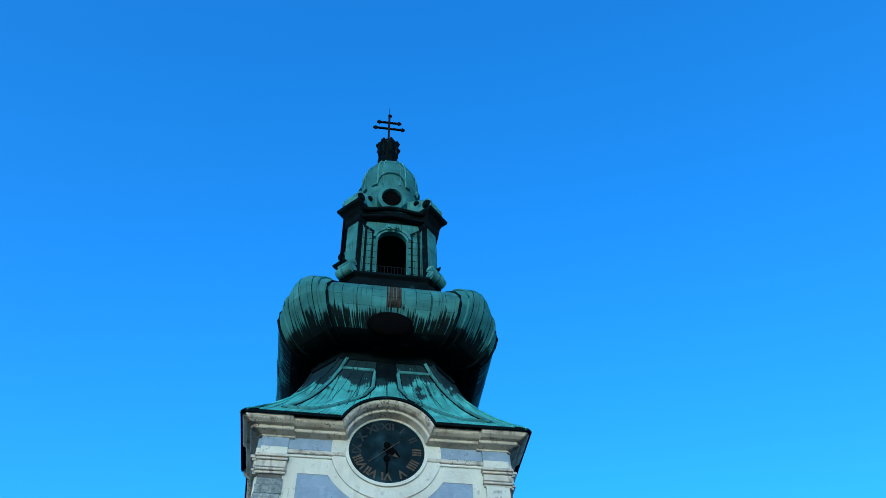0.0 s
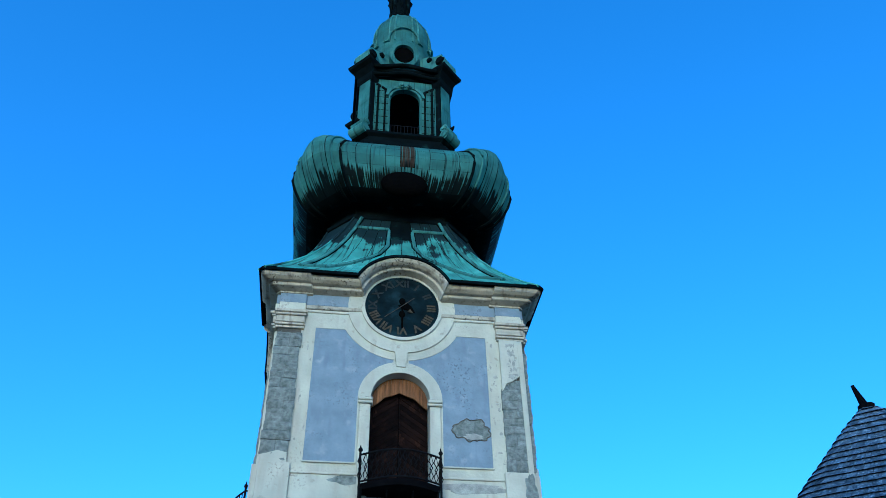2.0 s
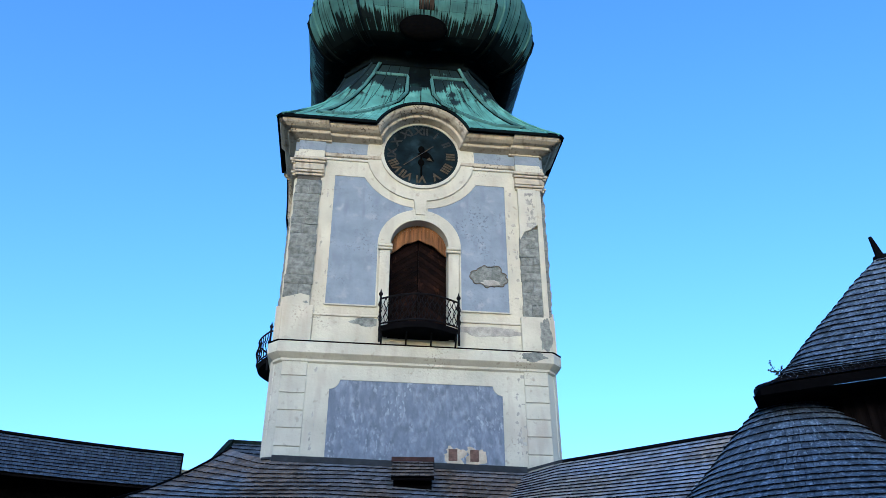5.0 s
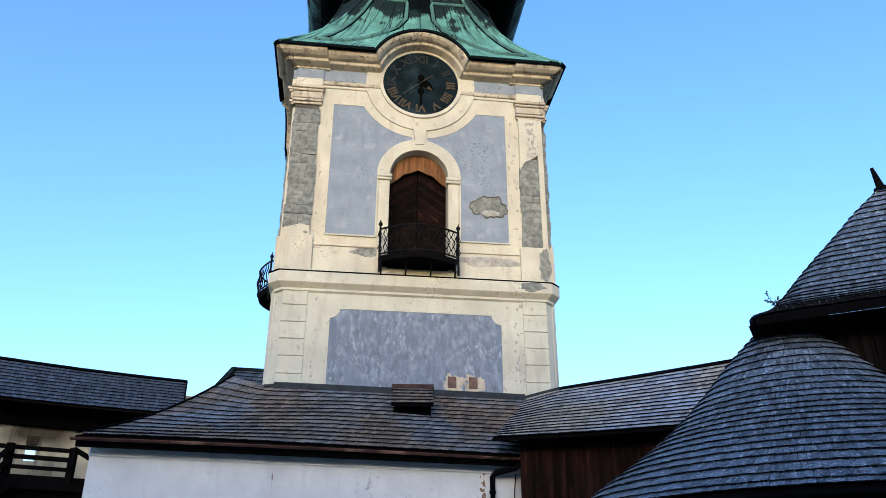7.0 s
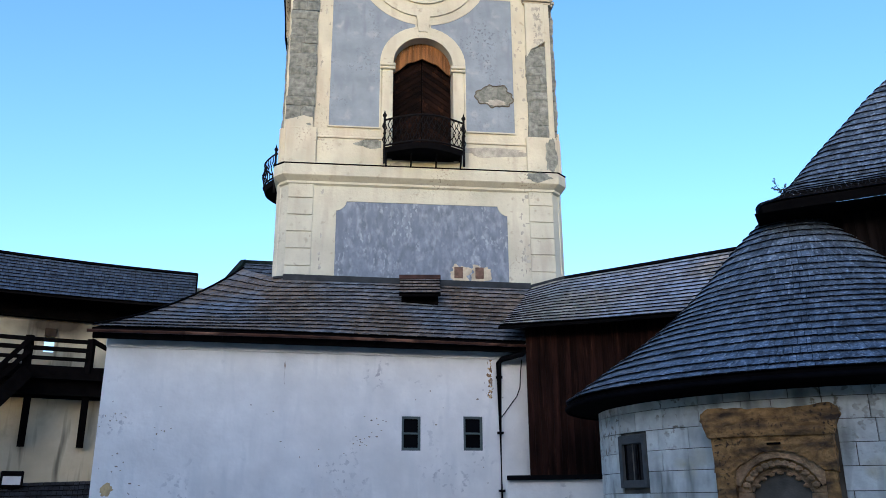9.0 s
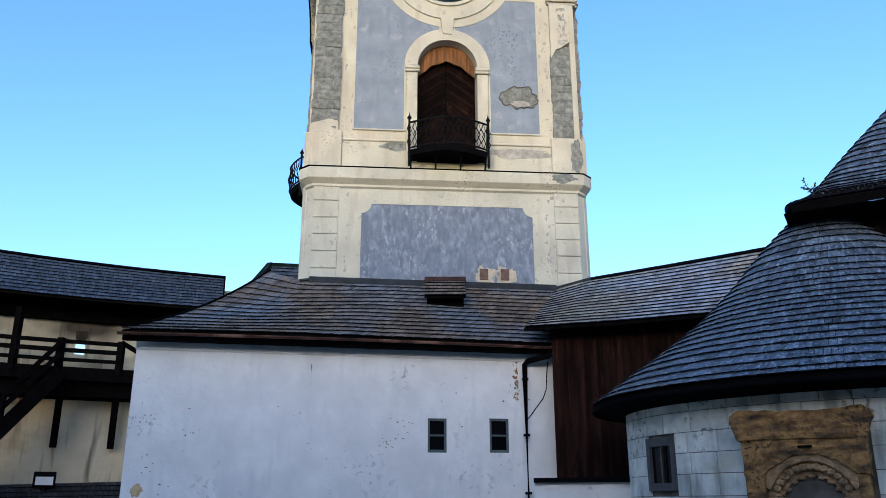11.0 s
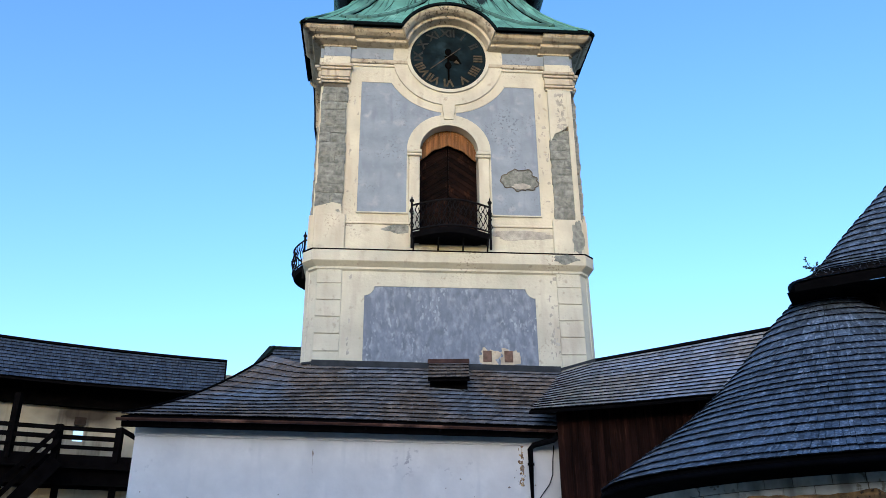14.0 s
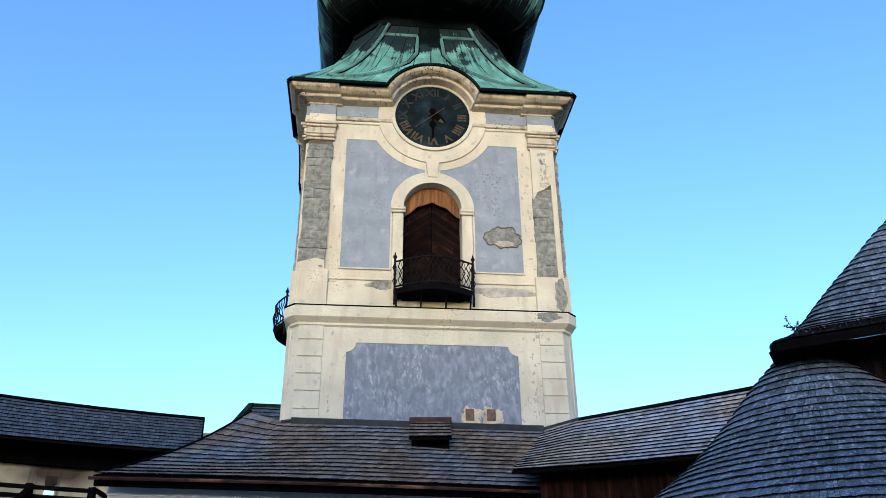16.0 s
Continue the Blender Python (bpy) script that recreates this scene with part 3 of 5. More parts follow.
# upper panels: lavender, cut by the ring round the clock and by the door surround
for sx in (-1, 1):
    out = [(-2.53, 11.1), (-2.53, 15.30), (-1.62, 15.30)]
    out += [p for p in arc(0, CLOCK_Z, 1.88, 209.3, 264, 10)]
    out += [(-0.2, 14.27)] + arc(0, SPRING, 1.16, 100, 180, 10) + [(-1.16, 11.1)]
    if sx > 0:
        out = [(-x, z) for x, z in out][::-1]
    bm = bmesh.new()
    prism(bm, out, -0.03, 0.05)
    four("upper_panel", bm, M_BLUE, "lavender plaster panel", sides=(0, 1, 3))
    bm = bmesh.new()
    for a, b in zip(out, out[1:] + out[:1]):
        bar(bm, (a[0], -0.03, a[1]), (b[0], -0.03, b[1]), 0.04, 0.03, up=(0, 1, 0))
    four("panel_edge", bm, M_CREAM, sides=(0, 1, 3))
# fallen plaster on the right panel, in the middle of a lavender field
bm = bmesh.new()
rim = ragged(bm, 1.97, 12.22, 0.46, 0.36, -0.036, 0.0, 4, 60, 0.4)
lost = part("fallen_plaster", bm, M_STONE, tower, "patch of bare grey masonry")
# thin dark rim: the shadowed plaster edge drawn in mortar colour
bm = bmesh.new()
for p, q in zip(rim, rim[1:] + rim[:1]):
    bar(bm, (p[0], -0.04, p[1]), (q[0], -0.04, q[1]), 0.022, 0.03, up=(0, 1, 0))
part("plaster_rim", bm, M_JOINT, tower)
bm = bmesh.new()
ragged(bm, 1.98, 12.02, 0.30, 0.09, -0.045, 0.0, 9)
part("fallen_plaster", bm, M_WORN, tower)
for x in (0.92, 1.46):
    bm = bmesh.new()
    ragged(bm, x + 0.04, 7.12, 0.26, 0.25, -0.036, 0.0, x * 10, 36, 0.6)
    part("ochre_repair", bm, M_REPAIR, tower, "ochre repair plaster")
    part("putlog_hole", boxb(x - 0.11, -0.05, 7.0, x + 0.11, 0.02, 7.3, 0.01), M_BRICK, tower, "bricked-up hole")
    bm = bmesh.new()
    for q in range(4):
        box(bm, x - 0.10, -0.058, 7.02 + q * 0.07, x + 0.10, -0.04, 7.075 + q * 0.07)
    part("brick", bm, M_BRICK, tower)
# peeled spots on the plinth bands
for x, z, rx, rz, s in ((-1.38, 10.62, 0.36, 0.11, 2), (3.45, 10.45, 0.17, 0.42, 3), (3.1, 9.78, 0.35, 0.12, 5), (1.9, 10.52, 0.85, 0.16, 7), (-0.55, 10.05, 0.25, 0.06, 11)):
    bm = bmesh.new()
    ragged(bm, x, z, rx, rz, -0.225 if z < 9.9 else -0.128 if x > 3 else -0.058, 0.0, s)
    part("peeled_plaster", bm, M_WORN if s in (7, 11) else M_STONE, tower)
rnd = random.Random(21)
for k in range(120):
    x = rnd.choice((-2.68, 2.68, -3.2, 3.25, 2.7, 3.2)) + rnd.uniform(-0.1, 0.14)
    z = rnd.uniform(6.9, 9.3) if abs(x) < 3 and rnd.random() < 0.5 else rnd.uniform(13.9, 15.1) if x > 2.9 else rnd.uniform(11.2, 15.2)
    if x < -2.9:
        continue
    bm = bmesh.new()
    ragged(bm, x, z, rnd.uniform(0.01, 0.05), rnd.uniform(0.015, 0.075), -0.113 if x > 2.9 and z > 13.7 else -0.004, 0.0, k, 16, 0.8)
    part("plaster_chip", bm, M_WORN, tower)

# door: surround, imposts, keystone, recessed planks and lunette
bm = bmesh.new()
arch_band(bm, DOOR_R, 1.15, SPRING, -0.07, 0.02, 0, 180, 24)
four("arch_surround", bm, M_CREAM, sides=(0, 1, 3))
for sx in (-1, 1):
    a, b = sorted((sx * 0.82, sx * 1.12))
    four("door_jamb", boxb(a, -0.06, 10.2, b, 0.05, 12.86, 0.012), M_CREAM, sides=(0, 1, 3))
    a, b = sorted((sx * 0.76, sx * 1.17))
    four("impost", boxb(a, -0.12, 12.86, b, 0.1, 12.94, 0.02), M_CREAM, sides=(0, 1, 3))
    four("impost", boxb(a, -0.15, 12.94, b, 0.1, 13.04, 0.02), M_CREAM, sides=(0, 1, 3))
bm = bmesh.new()
prism(bm, [(-0.13, 14.08), (0.13, 14.08), (0.19, 14.6), (-0.19, 14.6)], -0.10, 0.02)
four("keystone", bm, M_CREAM, sides=(0, 1, 3))
bm = bmesh.new()
arch_band(bm, 1.12, 1.22, CLOCK_Z, -0.10, 0.02, 0, 360, 48)
four("clock_ring", bm, M_CREAM, sides=(0, 1, 3))
bm = bmesh.new()
arch_band(bm, 1.22, 1.62, CLOCK_Z, -0.045, 0.02, 0, 360, 48)
four("clock_border", bm, M_CREAM, sides=(0, 1, 3))
for k in (0, 1, 3):
    door = part("belfry_door", boxb(-0.8, 0.42, 10.2, 0.8, 0.46, 13.2), M_DARK, tower, "dark door of chevron planks", at=SIDES[k])
    for sx in (-1, 1):
        z = 9.9
        while z < 14.2:
            # slanting planks rise to the middle
            z0, z1 = z, z + 0.145
            lo = [(0.02, z0 + 0.55), (0.79, z0), (0.79, z1), (0.02, z1 + 0.55)]
            lo = [(x, min(max(q, 10.2), 13.55)) for x, q in lo]
            z += 0.16
            if lo[3][1] - lo[0][1] < 0.02 and lo[2][1] - lo[1][1] < 0.02:
                continue
            bm = bmesh.new()
            prism(bm, [(sx * x, q) for x, q in lo], 0.385, 0.42)
            part("plank", bm, M_DOOR, door)
    # the lunette: upright boards with a scalloped lower edge
    n = 20
    scallop = lambda x: 13.42 - 0.50 * (abs(x) / 0.8) ** 1.7 - 0.05 * abs(math.sin(x * 7.5))
    for i in range(n):
        x0, x1 = -0.8 + 1.6 * i / n, -0.8 + 1.6 * (i + 1) / n - 0.005
        tops = [SPRING + math.sqrt(max(0.0004, 0.805 ** 2 - x * x)) for x in (x0, x1)]
        lows = [min(scallop(x), t - 0.01) for x, t in zip((x0, x1), tops)]
        bm = bmesh.new()
        prism(bm, [(x0, lows[0]), (x1, lows[1]), (x1, tops[1]), (x0, tops[0])], 0.24 - 0.006 * (i % 2), 0.28)
        part("lunette_board", bm, M_WOOD_L, tower, at=SIDES[k])


# clock
def clock():
    face = thing("tower_clock", TW, "round black tower clock with faded gilt Roman numerals", "clock", "tower clocks")
    bm = bmesh.new()
    arch_band(bm, 0.0001, 1.12, CLOCK_Z, -0.07, 0.0, 0, 360, 48)
    part("dial", bm, M_CLOCK, face)
    words = ["XII", "I", "II", "III", "IIII", "V", "VI", "VII", "VIII", "IX", "X", "XI"]
    for i, w in enumerate(words):
        a = radians(90 - 30 * i)
        cu = bpy.data.curves.new("numeral", 'FONT')
        cu.body, cu.size, cu.align_x, cu.align_y, cu.extrude = w, 0.36, 'CENTER', 'CENTER', 0.006
        cu.offset = 0.010
        tmp = new("tmp", cu)
        me = bpy.data.meshes.new_from_object(tmp.evaluated_get(bpy.context.evaluated_depsgraph_get()))
        bpy.data.objects.remove(tmp)
        me.materials.clear()
        me.materials.append(M_GOLD if 3 <= i <= 8 else M_GOLDW)
        ob = part("numeral", me, M_GOLD, face)
        ob.matrix_basis = Matrix.Translation((0.87 * math.cos(a), -0.078, CLOCK_Z + 0.87 * math.sin(a))) @ Matrix.Rotation(math.pi / 2 - a, 4, 'Y') @ Matrix.Rotation(math.pi / 2, 4, 'X')
    bm = bmesh.new()
    bar(bm, (0.0, -0.11, CLOCK_Z + 0.30), (0.01, -0.11, CLOCK_Z - 0.80), 0.055, 0.02, up=(0, 1, 0))
    for q in (0.18, -0.30):
        bmesh.ops.create_uvsphere(bm, u_segments=8, v_segments=6, radius=0.10, matrix=Matrix.Translation((0.0, -0.11, CLOCK_Z + q)) @ Matrix.Diagonal((1, 0.2, 1.3, 1)))
    part("minute_hand", bm, M_DARK, face)
    bm = bmesh.new()
    prism(bm, [(-0.12, CLOCK_Z + 0.02), (0.14, CLOCK_Z + 0.14), (0.28, CLOCK_Z + 0.02), (0.40, CLOCK_Z - 0.22), (0.20, CLOCK_Z - 0.14), (0.05, CLOCK_Z - 0.10)], -0.105, -0.092)
    part("hour_hand", bm, M_DARK, face)
    bm = bmesh.new()
    bar(bm, (-0.52, -0.12, CLOCK_Z - 0.44), (0.36, -0.12, CLOCK_Z + 0.32), 0.018, 0.012, up=(0, 1, 0))
    part("gilt_rod", bm, M_GOLD, face)
    bm = bmesh.new()
    prism(bm, [(0.16, CLOCK_Z - 0.20), (0.24, CLOCK_Z - 0.10), (0.34, CLOCK_Z - 0.24)], -0.125, -0.108)
    part("gilt_point", bm, M_GOLD, face)
    return face


dial = clock()
for k in (1, 3):
    copy_thing(dial, TW @ SIDES[k])

# main cornice, broken by a hood arch over each clock
PROF = [(0.0, 16.42), (0.10, 16.45), (0.10, 16.50), (0.20, 16.53), (0.32, 16.56), (0.34, 16.58), (0.34, 16.66), (0.46, 16.68), (0.56, 16.74), (0.60, 16.80), (0.60, 16.88), (0.0, 16.92)]
HOOD = 1.42


def hood_r(z):
    return 1.12 + (z - 16.42) * 0.86


def hood_a(z):
    return math.asin((z - CLOCK_Z) / hood_r(z))


for sx in (-1, 1):
    bm = bmesh.new()
    rings = []
    for o, z in PROF:
        e = HALF + o
        xh = hood_r(z) * math.cos(hood_a(z))
        rings.append([(sx * xh, -o, z), (sx * (xh + 0.03), 0.09 - o, z), (sx * (2.66 + o * 0.2), 0.09 - o, z), (sx * (2.68 + o * 0.2), -o, z), (sx * (e - 0.1), -o, z), (sx * e, 0.1 - o, z)])
    loft(bm, rings, False)
    four("cornice", bm, M_TRIM, "cream moulded cornice")
bm = bmesh.new()
rings = []
for o, z in PROF:
    a0 = hood_a(z)
    angles = [a0 + (math.pi - 2 * a0) * k / 24 for k in range(25)]
    rings.append([(hood_r(z) * math.cos(a), -o, CLOCK_Z + hood_r(z) * math.sin(a)) for a in angles])
loft(bm, rings, False)
four("hood_arch", bm, M_TRIM, "moulded hood arch over the clock", sides=(0, 1, 3))
# filler wall behind the hood
bm = bmesh.new()
prism(bm, arc(0, CLOCK_Z, 1.5, 10, 170, 20) + [(-1.5, 16.3), (1.5, 16.3)], -0.02, 0.4)
four("hood_wall", bm, M_CREAM)
# metal edge of the roof
for sx in (-1, 1):
    bm = bmesh.new()
    e = HALF + 0.66
    loft(bm, [[(sx * HOOD, -0.62 - o, z), (sx * (e - 0.1), -0.62 - o, z), (sx * (e), -0.52 - o, z)] for o, z in ((0.0, 16.86), (0.05, 16.85), (0.05, 16.95), (-0.4, 17.0))], False)
    four("roof_edge", bm, M_COPPER_D, "dark copper roof edge")
bm = bmesh.new()
rings = []
for k in range(25):
    a = radians(25 + 130 * k / 24)
    rings.append([(r * math.cos(a), y, CLOCK_Z + r * math.sin(a)) for r, y in ((1.50, -0.60), (1.50, -0.66), (1.58, -0.66), (1.60, -0.3), (1.60, 0.9))])
loft(bm, rings, False)
four("hood_edge", bm, M_COPPER_D)

# lower copper roof: sweeps in from the eaves, with standing seams and panels
SWEEP = [(4.30, 16.92), (3.98, 17.30), (3.66, 17.75), (3.36, 18.25), (3.08, 18.85), (2.84, 19.50), (2.64, 20.2), (2.50, 20.85)]


def sweep_at(z):
    for (w0, z0), (w1, z1) in zip(SWEEP, SWEEP[1:]):
        if z <= z1:
            return w0 + (w1 - w0) * (z - z0) / (z1 - z0)
    return SWEEP[-1][0]


def cut_at(z):
    return 0.12 + 0.75 * (z - 16.9) / 4.0


bm = bmesh.new()
loft(bm, [octo(min(w, 3.55) - 0.02, cut_at(z), z, 0, HALF) for w, z in SWEEP])
part("roof_core", bm, M_COPPER_D, tower, "dark copper under-roof")
# sheets of copper, lapped, one by one
rnd = random.Random(3)
zs = [16.96 + 0.1225 * i for i in range(8)] + [17.94 + 0.36 * i for i in range(9)]
for z0, z1 in zip(zs, zs[1:]):
    w0, w1 = sweep_at(z0), sweep_at(z1)
    a0, a1 = w0 - cut_at(z0), w1 - cut_at(z1)
    n = 10 if z0 > 17.9 else 48
    for i in range(n):
        f0, f1 = -1 + 2 * i / n, -1 + 2 * (i + 1) / n
        if math.hypot(a0 * (f0 + f1) / 2, (z0 + z1) / 2 - CLOCK_Z) < 1.55:
            continue
        y0, y1 = HALF - w0 - 0.02, HALF - w1 - 0.02
        lift = rnd.uniform(0.012, 0.03) if n == 10 else 0.0
        gp = 0.010 if n == 10 else 0.0
        bm = bmesh.new()
        vs = [bm.verts.new(v) for v in ((a0 * f0 + gp, y0 - lift, z0), (a0 * f1 - gp, y0 - lift, z0), (a1 * f1 - gp, y1, z1 + 0.03), (a1 * f0 + gp, y1, z1 + 0.03))]
        bm.faces.new(vs)
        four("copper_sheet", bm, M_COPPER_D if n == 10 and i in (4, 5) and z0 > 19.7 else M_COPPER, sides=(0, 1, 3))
for side in range(4):
    bm = bmesh.new()
    loft(bm, [[(-(w - cut_at(z)), HALF - w - 0.02, z), (-w - 0.02, HALF - w + cut_at(z), z)] for w, z in SWEEP], False)
    part("hip_sheet", bm, M_COPPER, tower, at=SIDES[side])
# raised ribs that frame the two fields of each side
for sx in (-1, 1):
    bm = bmesh.new()
    rib = [(sx * (w - cut_at(z)) * 0.83, HALF - w - 0.05, z) for w, z in SWEEP[1:]]
    tube(bm, rib, 0.08, 6)
    # wider dark tube behind the rib draws its shadow line on both sides
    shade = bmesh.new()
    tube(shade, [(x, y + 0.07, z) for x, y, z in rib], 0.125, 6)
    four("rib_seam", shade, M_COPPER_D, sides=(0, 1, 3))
    four("roof_rib", bm, M_COPPER_L, "raised copper rib", sides=(0, 1, 3))
    bm = bmesh.new()
    hipr = [(sx * (w - cut_at(z)), HALF - w - 0.03, z) for w, z in SWEEP]
    tube(bm, hipr, 0.05, 6)
    four("hip_roll", bm, M_COPPER, sides=(0, 1, 3))
    bm = bmesh.new()
    low = [(sx * x, HALF - sweep_at(z) - 0.05, z) for x, z in ((3.2, 17.36), (2.3, 17.36), (1.75, 17.75), (1.25, 18.2), (0.72, 18.7), (0.45, 19.3), (0.40, 20.2))]
    # same dark backing: shadow lines beside the inner rib, put in as shape
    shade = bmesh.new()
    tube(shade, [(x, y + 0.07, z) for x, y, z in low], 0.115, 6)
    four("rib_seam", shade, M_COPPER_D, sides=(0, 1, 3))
    tube(bm, low + [(sx * 0.42, HALF - sweep_at(20.3) - 0.05, 20.3), (sx * 1.55, HALF - sweep_at(20.3) - 0.05, 20.3)], 0.065, 6)
    four("roof_rib", bm, M_COPPER_L, "raised copper rib", sides=(0, 1, 3))
# neck
ring_moulding("neck", [(0.0, 20.80), (0.06, 20.85), (0.06, 21.0), (-0.10, 21.05), (-0.12, 21.5), (0.10, 21.55), (0.16, 21.65), (0.10, 21.75), (-0.05, 21.8)], M_COPPER_D, 2.5, 0.85, "dark copper neck moulding")

# paler ring on the dark neck draws the highlight of its moulding
ring_moulding("neck_roll", [(0.13, 21.60), (0.20, 21.63), (0.20, 21.69), (0.13, 21.72)], M_COPPER_L, 2.5, 0.85, "thin lighter copper roll for the moulding's highlight")

# bulb: eight-sided, bulging, in copper sheets
BULB = [(2.45, 21.6), (2.8, 21.4), (3.1, 21.4), (3.38, 21.52), (3.65, 21.8), (3.86, 22.2), (3.97, 22.6), (3.94, 23.0), (3.74, 23.4), (3.34, 23.8), (2.65, 24.3), (2.0, 25.4)]
BC = 0.40


def bulb_corner(f, w, z, o=0.0):
    """A point across the cut corner of the bulb, f from 0 to 1; the corners swell outwards and upwards."""
    up = max(0.0, min(1.0, (z - 21.8) / 1.4)) * min(1.0, max(0.0, (w - 2.1) / 1.2))
    s = math.sin(math.pi * f)
    x = -(w * (1 - BC)) * (1 - f) - w * f - (0.40 * s * up + o) * 0.7
    y = HALF - w * (1 - f) - w * (1 - BC) * f - (0.40 * s * up + o) * 0.7
    return (x, y, z + 0.62 * s * up)


UPRIGHT = SIDES
SIDES = [Matrix.Translation((0.09, 0, 0)) @ m for m in UPRIGHT]     # the bulb sits a little off the axis
bm = bmesh.new()
rings = []
for w, z in BULB:
    ring = []
    for k in range(4):
        ring += [tuple(SIDES[(4 - k) % 4] @ Vector(bulb_corner(f / 4, w, z))) for f in range(5)]
    rings.append(ring)
loft(bm, rings)
part("bulb_core", bm, M_COPPER_D, tower, "dark copper bulb")


def bulb_at(t):
    """Half width and height along the bulb's outline, smoothed."""
    pts = BULB[1:]
    i = min(int(t), len(pts) - 2)
    f = t - i
    p0, p1, p2, p3 = pts[max(i - 1, 0)], pts[i], pts[i + 1], pts[min(i + 2, len(pts) - 1)]
    return [0.5 * (2 * b + (c - a) * f + (2 * a - 5 * b + 4 * c - d) * f * f + (3 * b - a - 3 * c + d) * f ** 3) for a, b, c, d in zip(p0, p1, p2, p3)]


for j in range(len(BULB) - 2):
    steps = [bulb_at(j + q / 3) for q in range(4)]
    z0, z1 = steps[0][1], steps[3][1]
    n = 9
    for i in range(n):
        f0, f1 = -1 + 2 * i / n, -1 + 2 * (i + 1) / n
        # sheets below 21.7 m in dark copper: shade of the underside put into colour
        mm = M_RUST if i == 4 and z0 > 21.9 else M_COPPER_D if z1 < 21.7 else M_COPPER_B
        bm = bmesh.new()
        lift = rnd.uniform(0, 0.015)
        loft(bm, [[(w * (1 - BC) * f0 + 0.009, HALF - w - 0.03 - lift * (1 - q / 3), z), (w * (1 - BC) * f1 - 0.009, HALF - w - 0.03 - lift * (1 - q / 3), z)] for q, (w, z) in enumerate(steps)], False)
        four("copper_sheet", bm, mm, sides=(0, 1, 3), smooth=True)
    for i in range(4):
        bm = bmesh.new()
        loft(bm, [[bulb_corner((i + 0.03 + 0.94 * e / 2) / 4, w, z, 0.03) for e in range(3)] for w, z in steps], False)
        # corners too: shaded underside coloured dark
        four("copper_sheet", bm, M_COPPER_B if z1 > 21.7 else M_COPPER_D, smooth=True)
for sx in (-1, 1):
    bm = bmesh.new()
    seam = [(sx * w * (1 - BC), HALF - w - 0.04, z) for w, z in BULB[1:]]
    tube(bm, seam, 0.06, 6)
    four("bulb_seam", bm, M_COPPER_D)
for f in (0.14, 0.86):
    bm = bmesh.new()
    tube(bm, [bulb_corner(f, w, z, 0.06) for w, z in [bulb_at(k / 2) for k in range(2 * len(BULB) - 3)]], 0.055, 6)
    four("bulb_roll", bm, M_COPPER_B, smooth=True)
SIDES = UPRIGHT
# blind oval hatch under the bulb
bm = bmesh.new()
bmesh.ops.create_uvsphere(bm, u_segments=20, v_segments=10, radius=1.0, matrix=Matrix.Translation((0, HALF - 3.72, 21.5)) @ Matrix.Diagonal((0.82, 0.32, 0.55, 1)))
four("bulb_hatch", bm, M_DARK, "dark round dormer under the bulb", sides=(0,))

# lantern
square_parts = set(tower.children)
LB = 25.4
lant = [(2.12, LB - 0.2), (2.12, LB + 0.1), (1.95, LB + 0.15), (1.95, LB + 0.5), (2.08, LB + 0.6), (2.08, LB + 0.72), (1.7, LB + 0.8)]
bm = bmesh.new()
loft(bm, [octo(w, 0.5, z, 0, HALF) for w, z in lant], True, False, True)
part("lantern_base", bm, M_COPPER_D, tower, "dark copper lantern base")
LZ0, LZ1, LW = LB + 0.75, 29.85, 1.75
OPEN, OTOP = 0.62, 28.75
LF = HALF - LW


def lantern_side():
    bm = bmesh.new()
    w = LW - 0.25
    left = [(-w, LZ0), (-w, LZ1), (0, LZ1), (0, OTOP + 0.5)] + arc(0, OTOP - 0.12, 0.62, 90, 180, 10)[1:] + [(-OPEN, LZ0)]
    prism(bm, left, LF, LF + 0.2)
    prism(bm, [(-x, z) for x, z in left][::-1], LF, LF + 0.2)
    return bm


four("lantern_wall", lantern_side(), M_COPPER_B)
for sx in (-1, 1):
    for x, w, top in ((0.66, 0.07, 1.05), (0.84, 0.08, 0.75), (1.02, 0.03, 0.5), (1.14, 0.10, 0.45), (1.27, 0.03, 0.4), (1.44, 0.09, 0.3)):
        bm = bmesh.new()
        bar(bm, (sx * x, LF - 0.03, LZ0), (sx * x, LF - 0.03, LZ1 - top), w, 0.07, up=(0, 1, 0))
        four("lantern_strip", bm, M_COPPER_B if w in (0.07, 0.03) else M_COPPER_D, sides=(0, 1, 3))
    bm = bmesh.new()
    bar(bm, (sx * 0.80, LF - 0.03, LZ1 - 0.72), (sx * 1.16, LF - 0.03, LZ1 - 0.42), 0.08, 0.07, up=(0, 1, 0))
    bar(bm, (sx * 1.14, LF - 0.03, LZ1 - 0.42), (sx * 1.46, LF - 0.03, LZ1 - 0.28), 0.08, 0.07, up=(0, 1, 0))
    four("panel_head", bm, M_COPPER_D, sides=(0, 1, 3))
    for k in range(7):
        bm = bmesh.new()
        z = LZ0 + 0.4 + 0.42 * k
        bar(bm, (sx * 0.70, LF - 0.012, z), (sx * 1.46, LF - 0.006, z), 0.014, 0.02, up=(0, 1, 0))
        four("sheet_seam", bm, M_COPPER_D, sides=(0, 1, 3))
for r0, r1, o, mm in ((0.60, 0.70, 0.06, M_COPPER_B), (0.72, 0.84, 0.10, M_COPPER_L)):
    bm = bmesh.new()
    arch_band(bm, r0, r1, OTOP - 0.12, LF - o, LF, 8, 172, 18)
    four("lantern_arch", bm, mm, sides=(0, 1, 3))
